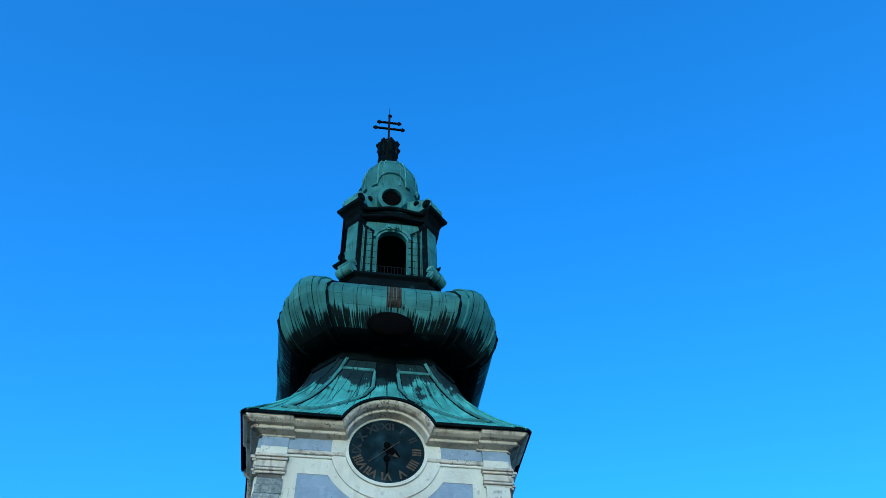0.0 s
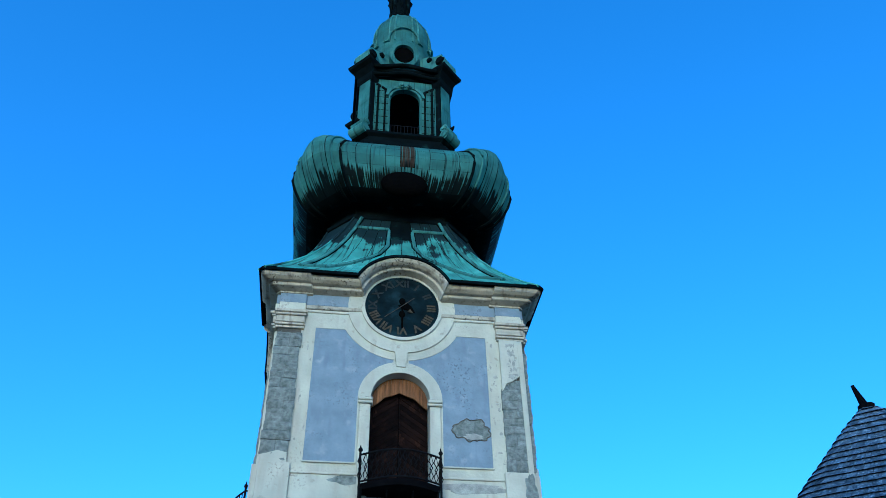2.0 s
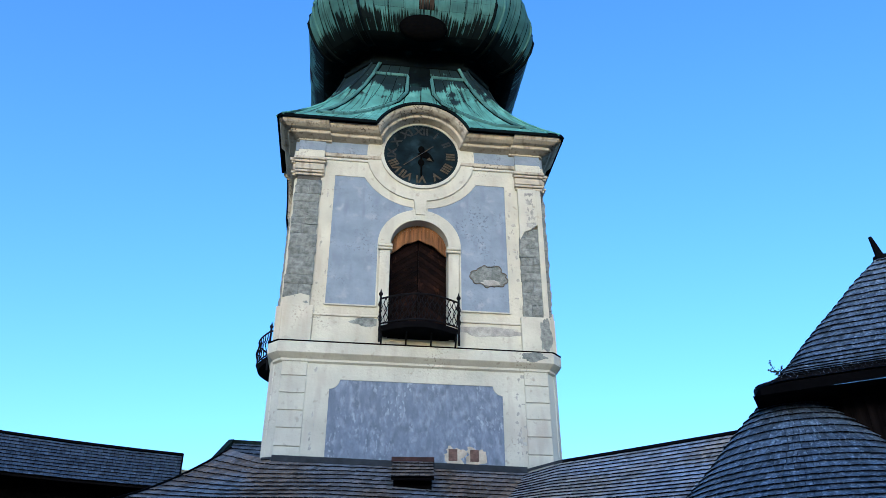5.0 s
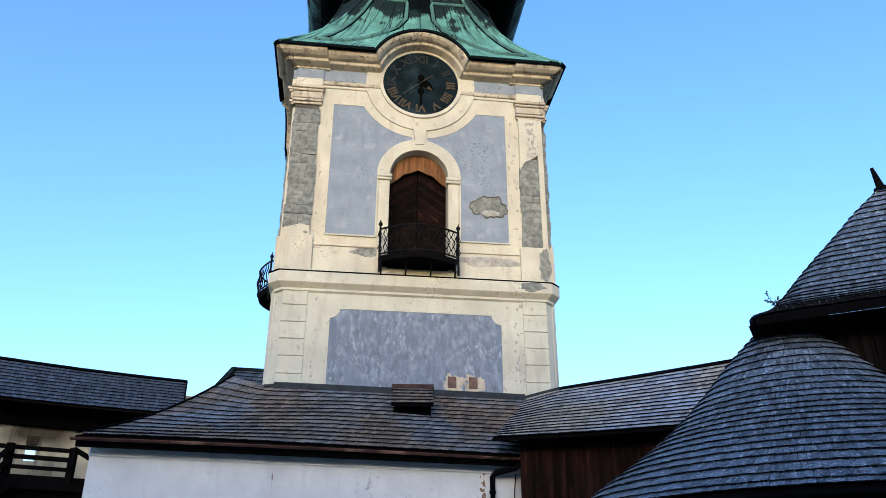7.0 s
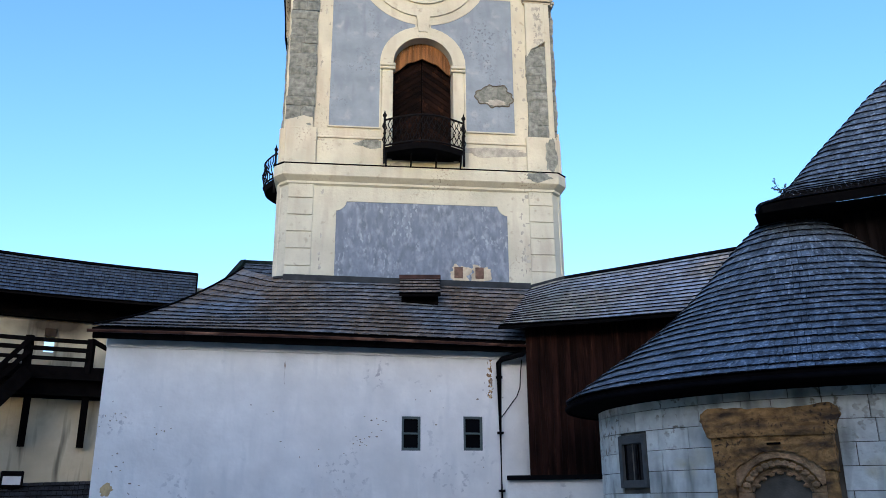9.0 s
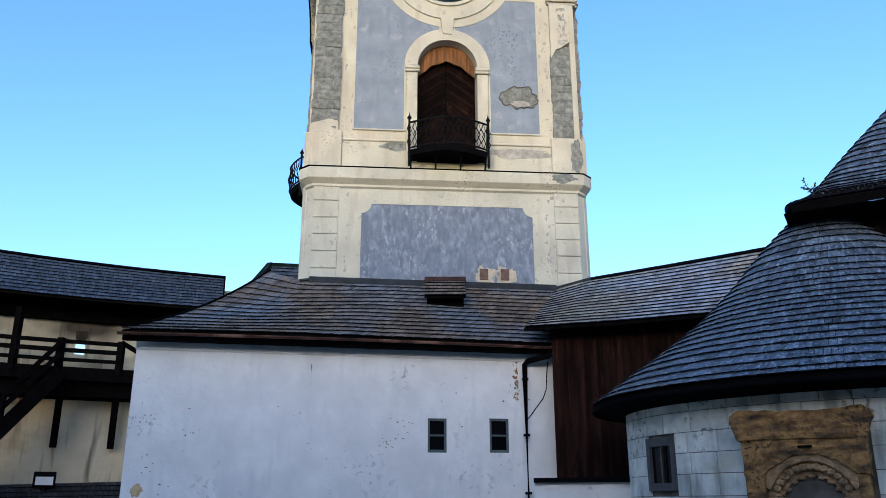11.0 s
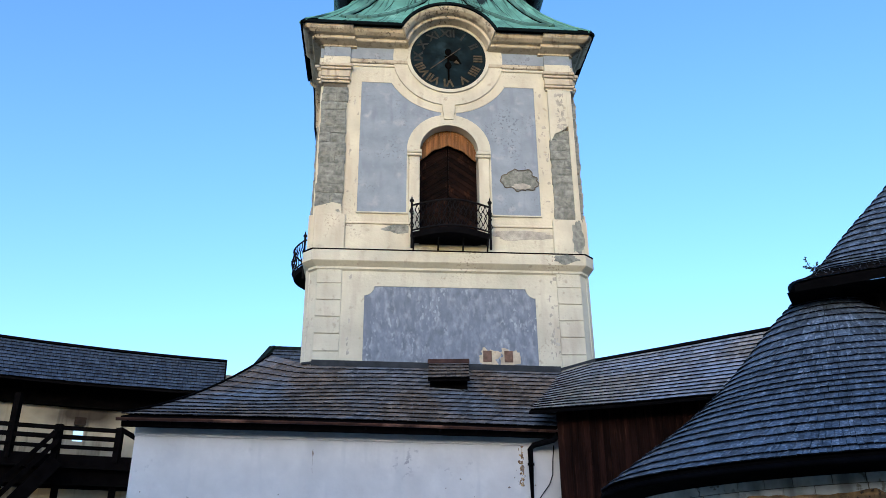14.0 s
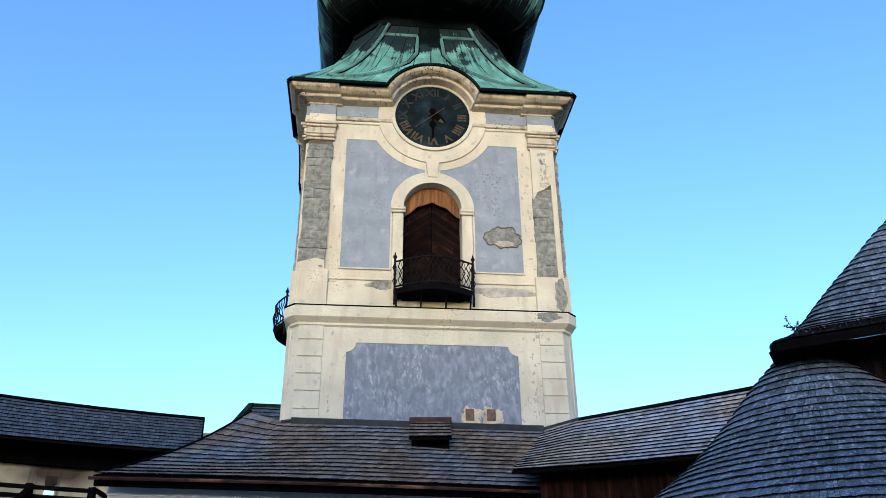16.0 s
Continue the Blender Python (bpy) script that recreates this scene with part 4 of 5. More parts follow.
for sx in (-1, 1):
    bm = bmesh.new()
    for r in (0.16, 0.10):
        bmesh.ops.create_cone(bm, cap_ends=True, segments=12, radius1=r, radius2=r * 0.8, depth=0.16, matrix=Matrix.Translation((sx * 0.17, LF - 0.1 - (0.16 - r), OTOP + 0.62)) @ Matrix.Rotation(math.pi / 2, 4, 'X'))
    four("arch_scroll", bm, M_COPPER_L, sides=(0, 1, 3))
bm = bmesh.new()
for k in range(9):
    x = -0.56 + 0.14 * k
    bar(bm, (x, LF + 0.1, LZ0), (x, LF + 0.1, LZ0 + 0.85), 0.03)
bar(bm, (-0.6, LF + 0.1, LZ0 + 0.85), (0.6, LF + 0.1, LZ0 + 0.85), 0.04)
four("lantern_rail", bm, M_IRON)
DIAG = Matrix.Translation((0, HALF, 0)) @ Matrix.Rotation(radians(-45), 4, 'Z')     # looks out over a corner
CORN = [(1.62, 29.55), (1.68, 29.62), (1.68, 29.85), (1.78, 29.95), (1.84, 30.1), (1.98, 30.2), (2.0, 30.35), (1.9, 30.42), (1.7, 30.75), (1.52, 31.05)]
for k in range(4):
    # pilaster over the corner, with a sunk panel, a scroll foot and a broken-out head
    bm = bmesh.new()
    prism(bm, [(-0.36, LZ0), (0.36, LZ0), (0.36, LZ1), (-0.36, LZ1)], -2.42, -1.6)
    bmesh.ops.transform(bm, matrix=DIAG, verts=bm.verts[:])
    part("corner_pilaster", bm, M_COPPER_D, tower, at=SIDES[k])
    bm = bmesh.new()
    for a, b, c, d in ((-0.29, LZ0 + 0.75, 0.29, LZ0 + 2.0), (-0.29, LZ0 + 2.02, 0.29, LZ1 - 0.3)):
        box(bm, a, -2.45, b, c, -2.40, d, DIAG)
    part("pilaster_panel", bm, M_COPPER_B, tower, at=SIDES[k])
    for y, z, r in ((-2.60, LZ0 + 0.10, 0.25), (-2.56, LZ0 + 0.50, 0.17)):
        bm = bmesh.new()
        for q in (0.37, 0.41):
            bmesh.ops.create_cone(bm, cap_ends=True, segments=16, radius1=r if q < 0.4 else r * 0.6, radius2=r if q < 0.4 else r * 0.6, depth=q * 2, matrix=DIAG @ Matrix.Translation((0, y, z)) @ Matrix.Rotation(math.pi / 2, 4, 'Y'))
        part("scroll_foot", bm, M_COPPER_L, tower, at=SIDES[k])
    bm = bmesh.new()
    tube(bm, [DIAG @ Vector((0, -2.6, LZ0 + 0.62)), DIAG @ Vector((0, -2.76, LZ0 + 0.66)), DIAG @ Vector((0, -2.84, LZ0 + 0.74))], [0.13, 0.08, 0.03], 6)
    part("scroll_leaf", bm, M_COPPER_D, tower, at=SIDES[k])
    bm = bmesh.new()
    loft(bm, [[DIAG @ Vector(p) for p in ((-w, -1.5, z), (-w, -y, z), (w, -y, z), (w, -1.5, z))] for w, y, z in ((0.40, 2.46, 29.5), (0.43, 2.50, 29.7), (0.43, 2.50, 30.0), (0.48, 2.60, 30.15), (0.52, 2.68, 30.3), (0.62, 2.86, 30.42), (0.64, 2.90, 30.56), (0.5, 2.62, 30.64))], False)
    part("broken_cornice", bm, M_COPPER_D, tower, at=SIDES[k])
    # swept volute block that leans back on the broken cornice
    bm = bmesh.new()
    loft(bm, [[DIAG @ Vector((x, -y, z)) for y, z in ((2.70, 30.58), (2.78, 31.15), (2.62, 31.55), (2.3, 31.65), (1.9, 31.95), (1.4, 32.2), (1.4, 30.58))] for x in (-0.42, -0.36, 0.36, 0.42)], True, True, True)
    part("volute_block", bm, M_COPPER_L, tower, at=SIDES[k])
    bm = bmesh.new()
    for sx in (-1, 1):
        for y, z, r in ((2.52, 31.15, 0.26), (1.95, 31.65, 0.16)):
            bmesh.ops.create_cone(bm, cap_ends=True, segments=14, radius1=r, radius2=r * 0.7, depth=0.14, matrix=DIAG @ Matrix.Translation((sx * 0.45, -y, z)) @ Matrix.Rotation(sx * math.pi / 2, 4, 'Y'))
    part("volute", bm, M_COPPER_D, tower, at=SIDES[k])
bm = bmesh.new()
loft(bm, [octo(w, 0.62, z, 0, HALF) for w, z in CORN], True, True, True)
part("lantern_cornice", bm, M_COPPER_D, tower, "dark copper lantern cornice")
bm = bmesh.new()
for y, z0, r in ((LF - 0.22, 29.9, 0.09), (LF - 0.33, 30.3, 0.10)):
    tube(bm, [(-1.4 + 2.8 * i / 16, y, z0 + 0.24 * math.exp(-((i - 8) / 4.2) ** 2)) for i in range(17)], r, 8)
four("cornice_arch", bm, M_COPPER_D, "curved cornice over the lantern opening", sides=(0, 1, 3), smooth=True)
DOME = [(1.50, 31.0), (1.46, 31.3), (1.42, 31.6), (1.42, 33.4)] + [(1.42 * math.cos(radians(a)) ** 0.8, 34.5 + 2.1 * math.sin(radians(a))) for a in (0, 15, 30, 45, 58, 70, 80)]
bm = bmesh.new()
lathe(bm, DOME, 32, (0, HALF), False, True)
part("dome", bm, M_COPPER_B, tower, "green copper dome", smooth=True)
for k in range(8):
    a = math.tau * k / 8 + math.pi / 8
    for da in (-0.10, 0.10):
        bm = bmesh.new()
        tube(bm, [((r + 0.015) * math.cos(a + da), HALF + (r + 0.015) * math.sin(a + da), z) for r, z in DOME[3:]], 0.04, 6)
        part("dome_rib", bm, M_COPPER_L, tower)
bm = bmesh.new()
arch_band(bm, 0.46, 0.66, 32.15, HALF - 1.66, HALF - 1.1, 0, 360, 24)
bmesh.ops.transform(bm, matrix=Matrix.Translation((0, 0, 32.0)) @ Matrix.Diagonal((1, 1, 1.5, 1)) @ Matrix.Translation((0, 0, -32.15)), verts=bm.verts[:])
four("oculus_ring", bm, M_COPPER_B, "copper ring round an oculus")
bm = bmesh.new()
arch_band(bm, 0.0001, 0.46, 32.15, HALF - 1.50, HALF - 1.1, 0, 360, 24)
bmesh.ops.transform(bm, matrix=Matrix.Translation((0, 0, 32.0)) @ Matrix.Diagonal((1, 1, 1.5, 1)) @ Matrix.Translation((0, 0, -32.15)), verts=bm.verts[:])
four("oculus", bm, M_DARK)
# raised hood line over the oculus, with level ends
bm = bmesh.new()
hood = [(-0.92, 33.45), (-0.70, 33.45), (-0.68, 33.7)] + [(0.68 * math.cos(radians(t)), 33.7 + 0.62 * math.sin(radians(t))) for t in range(165, 10, -15)] + [(0.68, 33.7), (0.70, 33.45), (0.92, 33.45)]
tube(bm, [(x, HALF - math.sqrt(1.46 ** 2 - x * x) - 0.03, z) for x, z in hood], 0.05, 6)
four("oculus_hood", bm, M_COPPER_L)
# finial and double cross
bm = bmesh.new()
lathe(bm, [(0.48, 36.4), (0.44, 36.9), (0.40, 37.3), (0.40, 38.2), (0.46, 38.6), (0.52, 38.8), (0.54, 39.0), (0.40, 39.2), (0.1, 39.6)], 12, (0, HALF), True, True)
part("finial", bm, M_COPPER_D, tower, "dark copper crown finial")
for k in range(8):
    a = math.tau * k / 8 + 0.2
    c, d = math.cos(a), math.sin(a)
    bm = bmesh.new()
    tube(bm, [(r * c, HALF + r * d, z) for r, z in ((0.46, 36.5), (0.52, 36.8), (0.46, 37.3), (0.46, 38.1), (0.48, 38.6), (0.54, 38.85), (0.52, 39.1))], [0.10, 0.14, 0.10, 0.10, 0.12, 0.16, 0.07], 6)
    part("finial_leaf", bm, M_COPPER_D, tower)
bm = bmesh.new()
bar(bm, (0, HALF, 39.5), (0, HALF, 42.3), 0.11)
bar(bm, (-0.75, HALF, 40.9), (0.75, HALF, 40.9), 0.10)
bar(bm, (-0.55, HALF, 41.55), (0.55, HALF, 41.55), 0.10)
for x, z in ((-0.75, 40.9), (0.75, 40.9), (-0.55, 41.55), (0.55, 41.55), (0, 42.3)):
    for dx, dz in ((0, 0.07), (0, -0.07), (0.07 if x >= 0 else -0.07, 0)):
        bmesh.ops.create_uvsphere(bm, u_segments=8, v_segments=6, radius=0.085, matrix=Matrix.Translation((x + dx, HALF, z + dz)))
bar(bm, (0, HALF, 42.3), (0, HALF, 43.2), 0.03)
part("double_cross", bm, M_IRON, tower, "dark iron cross with two bars")
for ob in tower.children:
    if ob not in square_parts:      # the lantern stands a little off the axis and leans back towards it
        kind_of = ob.name.split(".")[0]
        lean = -0.06 if kind_of in ("finial", "finial_leaf", "double_cross") else 0.08 if kind_of.startswith(("dome", "oculus")) else 0.15
        ob.matrix_basis = Matrix.Translation((lean, 0, 0)) @ ob.matrix_basis


# balconies of wrought iron
def balcony():
    top = thing("balcony", TW, "small bowed wrought-iron balcony before the belfry door", "balcony", "tower balconies")
    n = 15
    curve = [(-1.04 + 2.08 * i / n, -0.45 - 0.42 * math.sin(math.pi * i / n)) for i in range(n + 1)]
    full = [(-1.04, 0.0)] + curve + [(1.04, 0.0)]
    bm = bmesh.new()
    a = [bm.verts.new((x, y, 10.2)) for x, y in full]
    b = [bm.verts.new((x * 0.94, y * 0.94, 10.06)) for x, y in full]
    bm.faces.new(a)
    bm.faces.new(b[::-1])
    for k in range(len(full)):
        j = (k + 1) % len(full)
        bm.faces.new((a[k], a[j], b[j], b[k]))
    part("floor_plate", bm, M_METAL, top)
    for z, w in ((10.25, 0.04), (10.98, 0.045)):
        bm = bmesh.new()
        tube(bm, [(*p, z) for p in full], w * 0.6, 6)
        part("handrail" if z > 10.5 else "lower_rail", bm, M_IRON, top)
    for i, (x, y) in enumerate(full[1:-1]):
        bm = bmesh.new()
        s = 0.055
        tube(bm, [(x, y, 10.25), (x + s, y, 10.4), (x - s * 0.6, y - 0.05, 10.58), (x + s, y, 10.75), (x, y, 10.98)], 0.014, 5)
        tube(bm, [(x, y, 10.25), (x - s, y, 10.42), (x + s * 0.6, y - 0.05, 10.6), (x - s, y, 10.8), (x, y, 10.98)], 0.016, 5)
        part("scrolled_baluster", bm, M_IRON, top)
    for sx in (-1, 1):
        for y in (-0.12, -0.3):
            bm = bmesh.new()
            tube(bm, [(sx * 1.04, y, 10.25), (sx * 1.04, y + 0.05, 10.45), (sx * 1.04, y - 0.05, 10.7), (sx * 1.04, y, 10.98)], 0.016, 5)
            part("scrolled_baluster", bm, M_IRON, top)
        bm = bmesh.new()
        tube(bm, [(sx * 1.04, -0.45, 9.75), (sx * 1.04, -0.45, 11.08)], 0.032, 6)
        bmesh.ops.create_uvsphere(bm, u_segments=8, v_segments=6, radius=0.06, matrix=Matrix.Translation((sx * 1.04, -0.45, 11.12)))
        bmesh.ops.create_cone(bm, segments=6, radius1=0.035, radius2=0.0, depth=0.14, matrix=Matrix.Translation((sx * 1.04, -0.45, 11.22)))
        part("corner_post", bm, M_IRON, top)
    for x in (-0.98, -0.33, 0.33, 0.98):
        bm = bmesh.new()
        tube(bm, [(x, 0.0, 9.62), (x, -0.18, 9.8), (x, -0.42, 10.08)], 0.025, 5)
        bar(bm, (x, 0, 10.07), (x, -0.5, 10.07), 0.04)
        part("bracket", bm, M_IRON, top)
    return top


balc = balcony()
for k in (1, 3):
    copy_thing(balc, TW @ SIDES[k] @ Matrix.Translation((0, 0, 0.42)))    # the side doors lie a little higher
balc.matrix_basis = TW @ Matrix.Translation((0, 0, 0.15))

# ---- white building under the tower ----
WB = pose(0, 0, 0, 0, 0, 15.7)
house = thing("white_building", WB, "white plastered castle building with a wooden shingle roof", "building")
WY = 17.15


def wall_with_holes(bm, x0, x1, z0, z1, y0, y1, holes):
    xs = sorted({x0, x1, *[h[0] for h in holes], *[h[1] for h in holes]})
    zs = sorted({z0, z1, *[h[2] for h in holes], *[h[3] for h in holes]})
    for a, b in zip(xs, xs[1:]):
        for c, d in zip(zs, zs[1:]):
            if any(h[0] <= a and b <= h[1] and h[2] <= c and d <= h[3] for h in holes):
                continue
            box(bm, a, y0, c, b, y1, d)
    bmesh.ops.remove_doubles(bm, verts=bm.verts[:], dist=1e-4)
    bm.verts.index_update()
    dup = {}
    for f in bm.faces:
        dup.setdefault(tuple(sorted(v.index for v in f.verts)), []).append(f)
    bmesh.ops.delete(bm, geom=[f for fs in dup.values() if len(fs) > 1 for f in fs], context='FACES_ONLY')


WINS = [(2.95, 3.36, 2.62, 3.33), (4.30, 4.73, 2.63, 3.35)]
bm = bmesh.new()
wall_with_holes(bm, -3.10, 5.85, 0.0, 4.80, WY, WY + 0.5, WINS)
part("front_wall", bm, M_WHITE, house, "white lime plaster wall with chipped spots")
part("side_wall", boxb(-3.10, WY + 0.5, 0, -2.6, 24, 4.8), M_WHITE, house)
part("side_wall", boxb(5.35, WY + 0.5, 0, 5.85, 18.6, 4.8), M_WHITE, house)
part("wall_cornice", boxb(-3.12, WY - 0.025, 4.60, 5.86, WY + 0.1, 4.86, 0.02), M_WHITE, house, "white cove under the eaves")
for x0, x1, z0, z1 in WINS:
    win = part("window", boxb(x0, WY + 0.16, z0, x1, WY + 0.18, z1), M_GLASS, house, "small two-pane window with a grey-green frame")
    for a in ((x0, z0, x0 + 0.05, z1), (x1 - 0.05, z0, x1, z1), (x0 + 0.05, z1 - 0.05, x1 - 0.05, z1), (x0 + 0.05, z0, x1 - 0.05, z0 + 0.06), (x0 + 0.05, (z0 + z1) / 2 - 0.02, x1 - 0.05, (z0 + z1) / 2 + 0.02)):
        part("window_frame", boxb(a[0], WY + 0.02, a[1], a[2], WY + 0.1, a[3], 0.006), M_FRAME, win)
    for zz in (z0 + 0.06, (z0 + z1) / 2 + 0.02):
        part("pane", boxb(x0 + 0.05, WY + 0.06, zz, x1 - 0.05, WY + 0.065, zz + (z1 - z0) / 2 - 0.09), M_GLASS, win)
    part("room_back", boxb(x0 - 0.1, WY + 0.3, z0 - 0.1, x1 + 0.1, WY + 0.34, z1 + 0.1), M_DARK, win)
rnd = random.Random(9)
spots = [(-2.80, 1.84, 0.105, 0.11, M_OCHRE), (4.95, 4.1, 0.03, 0.1, M_CHIP), (0.45, 4.35, 0.014, 0.07, M_CHIP)]
for cx, cz, n, sp in ((-2.8, 3.2, 12, 0.3), (-1.9, 2.95, 7, 0.25), (2.1, 2.85, 16, 0.3), (2.5, 3.2, 6, 0.3), (-2.7, 2.3, 8, 0.2), (4.9, 3.9, 8, 0.2), (1.2, 2.4, 4, 0.5), (-2.3, 1.7, 10, 0.25), (0.4, 3.4, 4, 0.5), (4.6, 2.4, 4, 0.25), (3.4, 3.5, 4, 0.5)):
    for k in range(n):
        spots.append((cx + rnd.gauss(0, sp * 0.6), cz + rnd.gauss(0, sp * 0.6), rnd.uniform(0.006, 0.026), rnd.uniform(0.005, 0.018), M_CHIP))
for k in range(46):
    z = rnd.uniform(3.75, 4.68)
    spots.append((4.93 + rnd.gauss(0, 0.035) + 0.03 * (z - 4.2), z, rnd.uniform(0.006, 0.03), rnd.uniform(0.008, 0.035), rnd.choice((M_RCHIP, M_RCHIP, M_OCHRE, M_CHIP))))
for i, (x, z, rx, rz, mm) in enumerate(spots):
    if any(a - 0.1 < x < b + 0.1 and c - 0.1 < z < d + 0.1 for a, b, c, d in WINS):
        continue
    bm = bmesh.new()
    if rx > 0.1:
        ragged(bm, x, z, rx, rz, WY - 0.004, WY + 0.01, 6, 40, 0.6)
    else:
        blob(bm, 0.4, x, z, rx, rz, WY - 0.004, WY + 0.01, 9, i)
    part("paint_chip", bm, mm, house)

rnd = random.Random(19)
for x, z0, z1 in ((0.45, 3.9, 4.4),):
    pts, z = [], z1
    while z > z0:
        pts.append((x + rnd.uniform(-0.012, 0.012), WY - 0.001, z))
        z -= 0.09
    bm = bmesh.new()
    tube(bm, pts, 0.002, 4)
    part("hairline_crack", bm, M_CHIP, house)
ROOF_LOW = polyline([WB @ Vector((-3.36, 16.8, 4.93)), WB @ Vector((0, 16.8, 4.96)), WB @ Vector((5.62, 16.8, 4.94))])
ROOF_HIGH = polyline([polar(17.55, 15.55, 21.0), polar(15.4, 15.12, 19.9), Vector((-4.945, 18.98, 6.86)), Vector((1.178, 20.02, 6.77)), Vector((2.0, 20.16, 6.77))])


def roof_main(s, h):
    p = ROOF_LOW(s).lerp(ROOF_HIGH(s), h)
    sag = 0.28 * max(0.0, 1 - s * 2.2) + 0.06
    p.z -= 4 * sag * h * (1 - h) * 0.7
    return p


def roofing(name, surf, courses, width, seed, parent, material, keep=None, label="", hend=1.0):
    joined(name, shingles(surf, courses, width, seed, keep, hend=hend), material, parent, label)


ROOT = thing("shingle_roof", pose(0, 0, 0), "weathered brown and grey wooden shingle roof below the tower", "roof")
deck("roof_boarding", roof_main, M_DECK, ROOT)
roofing("shingle_covering", roof_main, 14, 0.105, 1, ROOT, M_SHINGB)
bm = bmesh.new()
hip = [roof_main(0.004, k / 10) + Vector((0, 0, 0.075)) for k in range(11)]
for p, q in zip(hip, hip[1:]):
    bar(bm, p, q, 0.05, 0.04)
part("hip_board", bm, M_BEAM, ROOT)
# flashing where the roof meets the tower
bm = bmesh.new()
bar(bm, Vector((-5.2, 18.93, 6.9)), Vector((-4.96, 18.93, 6.92)), 0.07, 0.05)
bar(bm, Vector((-4.96, 18.93, 6.92)), Vector((1.20, 19.97, 6.83)), 0.05, 0.15)
bar(bm, Vector((1.20, 19.97, 6.83)), Vector((2.08, 20.15, 7.1)), 0.08, 0.06)
part("flashing", bm, M_LEAD, ROOT, "dark metal flashing against the tower")
# hatch on the roof
hatch = thing("roof_hatch", pose(0, 0, 0, 0, 0, 4.7), "small dark wooden roof hatch with a shingled lid", "roof hatch")
bm = bmesh.new()
loft(bm, [[(x, 18.58, 5.7), (x, 18.58, 6.28), (x, 19.4, 6.82), (x, 19.4, 6.0)] for x in (-0.44, 0.44)], True, True, True)
part("hatch_box", bm, M_BEAM, hatch)


def hatch_surf(s, h):
    return Vector((-0.49 + 0.98 * s, 18.33 + 1.15 * h, 6.24 + 0.68 * h))


deck("lid", hatch_surf, M_BEAM, hatch, 4, 2, 0.05)
joined("lid_shingles", shingles(hatch_surf, 5, 0.105, 4), M_SHINGB, hatch)
part("lid_ridge", boxb(-0.52, 19.42, 6.92, 0.52, 19.56, 7.03, 0.01), M_RIDGE, hatch, "red-brown ridge board")

# eaves gutter, downpipe, cable
gut = thing("gutter", WB, "brown half-round metal gutter along the eaves", "gutter")
n = 24
bm = bmesh.new()
rings = []
for k in range(9):
    a = radians(180 + 180 * k / 8)
    rings.append([(-3.42 + 9.08 * i / n, 16.70 + 0.055 * math.cos(a), 4.87 + 0.03 * math.sin(i / n * 3) + 0.055 * math.sin(a)) for i in range(n + 1)])
loft(bm, rings, False)
tr = part("trough", bm, M_GUTTER, gut)
md = tr.modifiers.new("thick", 'SOLIDIFY')
md.thickness = 0.008
for i in range(12):
    x = -3.2 + 0.78 * i
    part("gutter_clip", boxb(x, 16.62, 4.79, x + 0.03, 16.78, 4.81), M_METAL, gut)
# dark fascia, deepened to include the shadow band below the gutter
part("fascia", boxb(-3.34, 16.82, 4.73, 5.6, 16.9, 4.92, 0.01), M_BEAM, gut)
pipe = thing("downpipe", WB, "dark metal downpipe with two bends on the white wall", "downpipe")
bm = bmesh.new()
tube(bm, [(5.60, 16.72, 4.84), (5.60, 16.72, 4.74), (5.55, 16.76, 4.68), (5.17, 17.02, 4.60), (5.10, 17.05, 4.52), (5.10, 17.05, 0.0)], 0.062, 10)
part("pipe", bm, M_METAL, pipe, smooth=True)
for z in (4.2, 3.0, 1.8, 0.6):
    bm = bmesh.new()
    bmesh.ops.create_cone(bm, cap_ends=True, segments=12, radius1=0.075, radius2=0.075, depth=0.05, matrix=Matrix.Translation((5.10, 17.05, z)))
    box(bm, 5.08, 17.05, z - 0.015, 5.12, 17.16, z + 0.015)
    part("pipe_clamp", bm, M_METAL, pipe)
cable = thing("cable", WB, "thin dark cable hanging loosely on the wall", "cable")
bm = bmesh.new()
tube(bm, [(5.66, 17.12, 4.62), (5.62, 17.12, 4.3), (5.60, 17.12, 4.0), (5.52, 17.12, 3.8), (5.36, 17.12, 3.6), (5.22, 17.12, 3.42), (5.12, 17.12, 3.3)], 0.012, 5)
part("wire", bm, M_IRON, cable)

# ---- small gable behind, beside the tower ----
gab = thing("rear_gable", pose(0, 0, 0), "dark shingled gable end beside the tower", "roof")
GL = polyline([polar(18.7, 14.4, 21.6), polar(14.5, 14.2, 21.2)])
GH = polyline([polar(17.45, 16.02, 22.4), polar(14.5, 16.05, 22.2)])
gsurf = lambda s, h: GL(s).lerp(GH(s), h)
deck("boarding", gsurf, M_DECK, gab, 6, 4)
roofing("shingle_covering", gsurf, 7, 0.11, 7, gab, M_SHINGN)
bm = bmesh.new()
bar(bm, GL(0), GH(0), 0.16, 0.22)
bar(bm, GH(0), GH(1), 0.16, 0.14)
part("barge_board", bm, M_GREENB, gab, "dark green weathered barge board")

# ---- wooden gallery between the tower and the round chapel ----
wing = thing("timber_wing", pose(0, 0, 0), "dark boarded timber wing with a grey shingle roof", "building")
WL = polyline([(0.30, 17.1, 5.20), (2.26, 16.69, 5.20), (3.96, 16.13, 5.20), (5.9, 15.4, 5.20)])
WH = polyline([(1.178, 20.02, 6.75), (2.09, 20.23, 7.06), (4.06, 19.08, 7.06), (5.76, 18.03, 7.06), (7.2, 17.1, 7.06)])


def wing_surf(s, h):
    p = WL(s).lerp(WH(s), h)
    p.z -= 0.10 * 4 * h * (1 - h) * 0.6
    return p


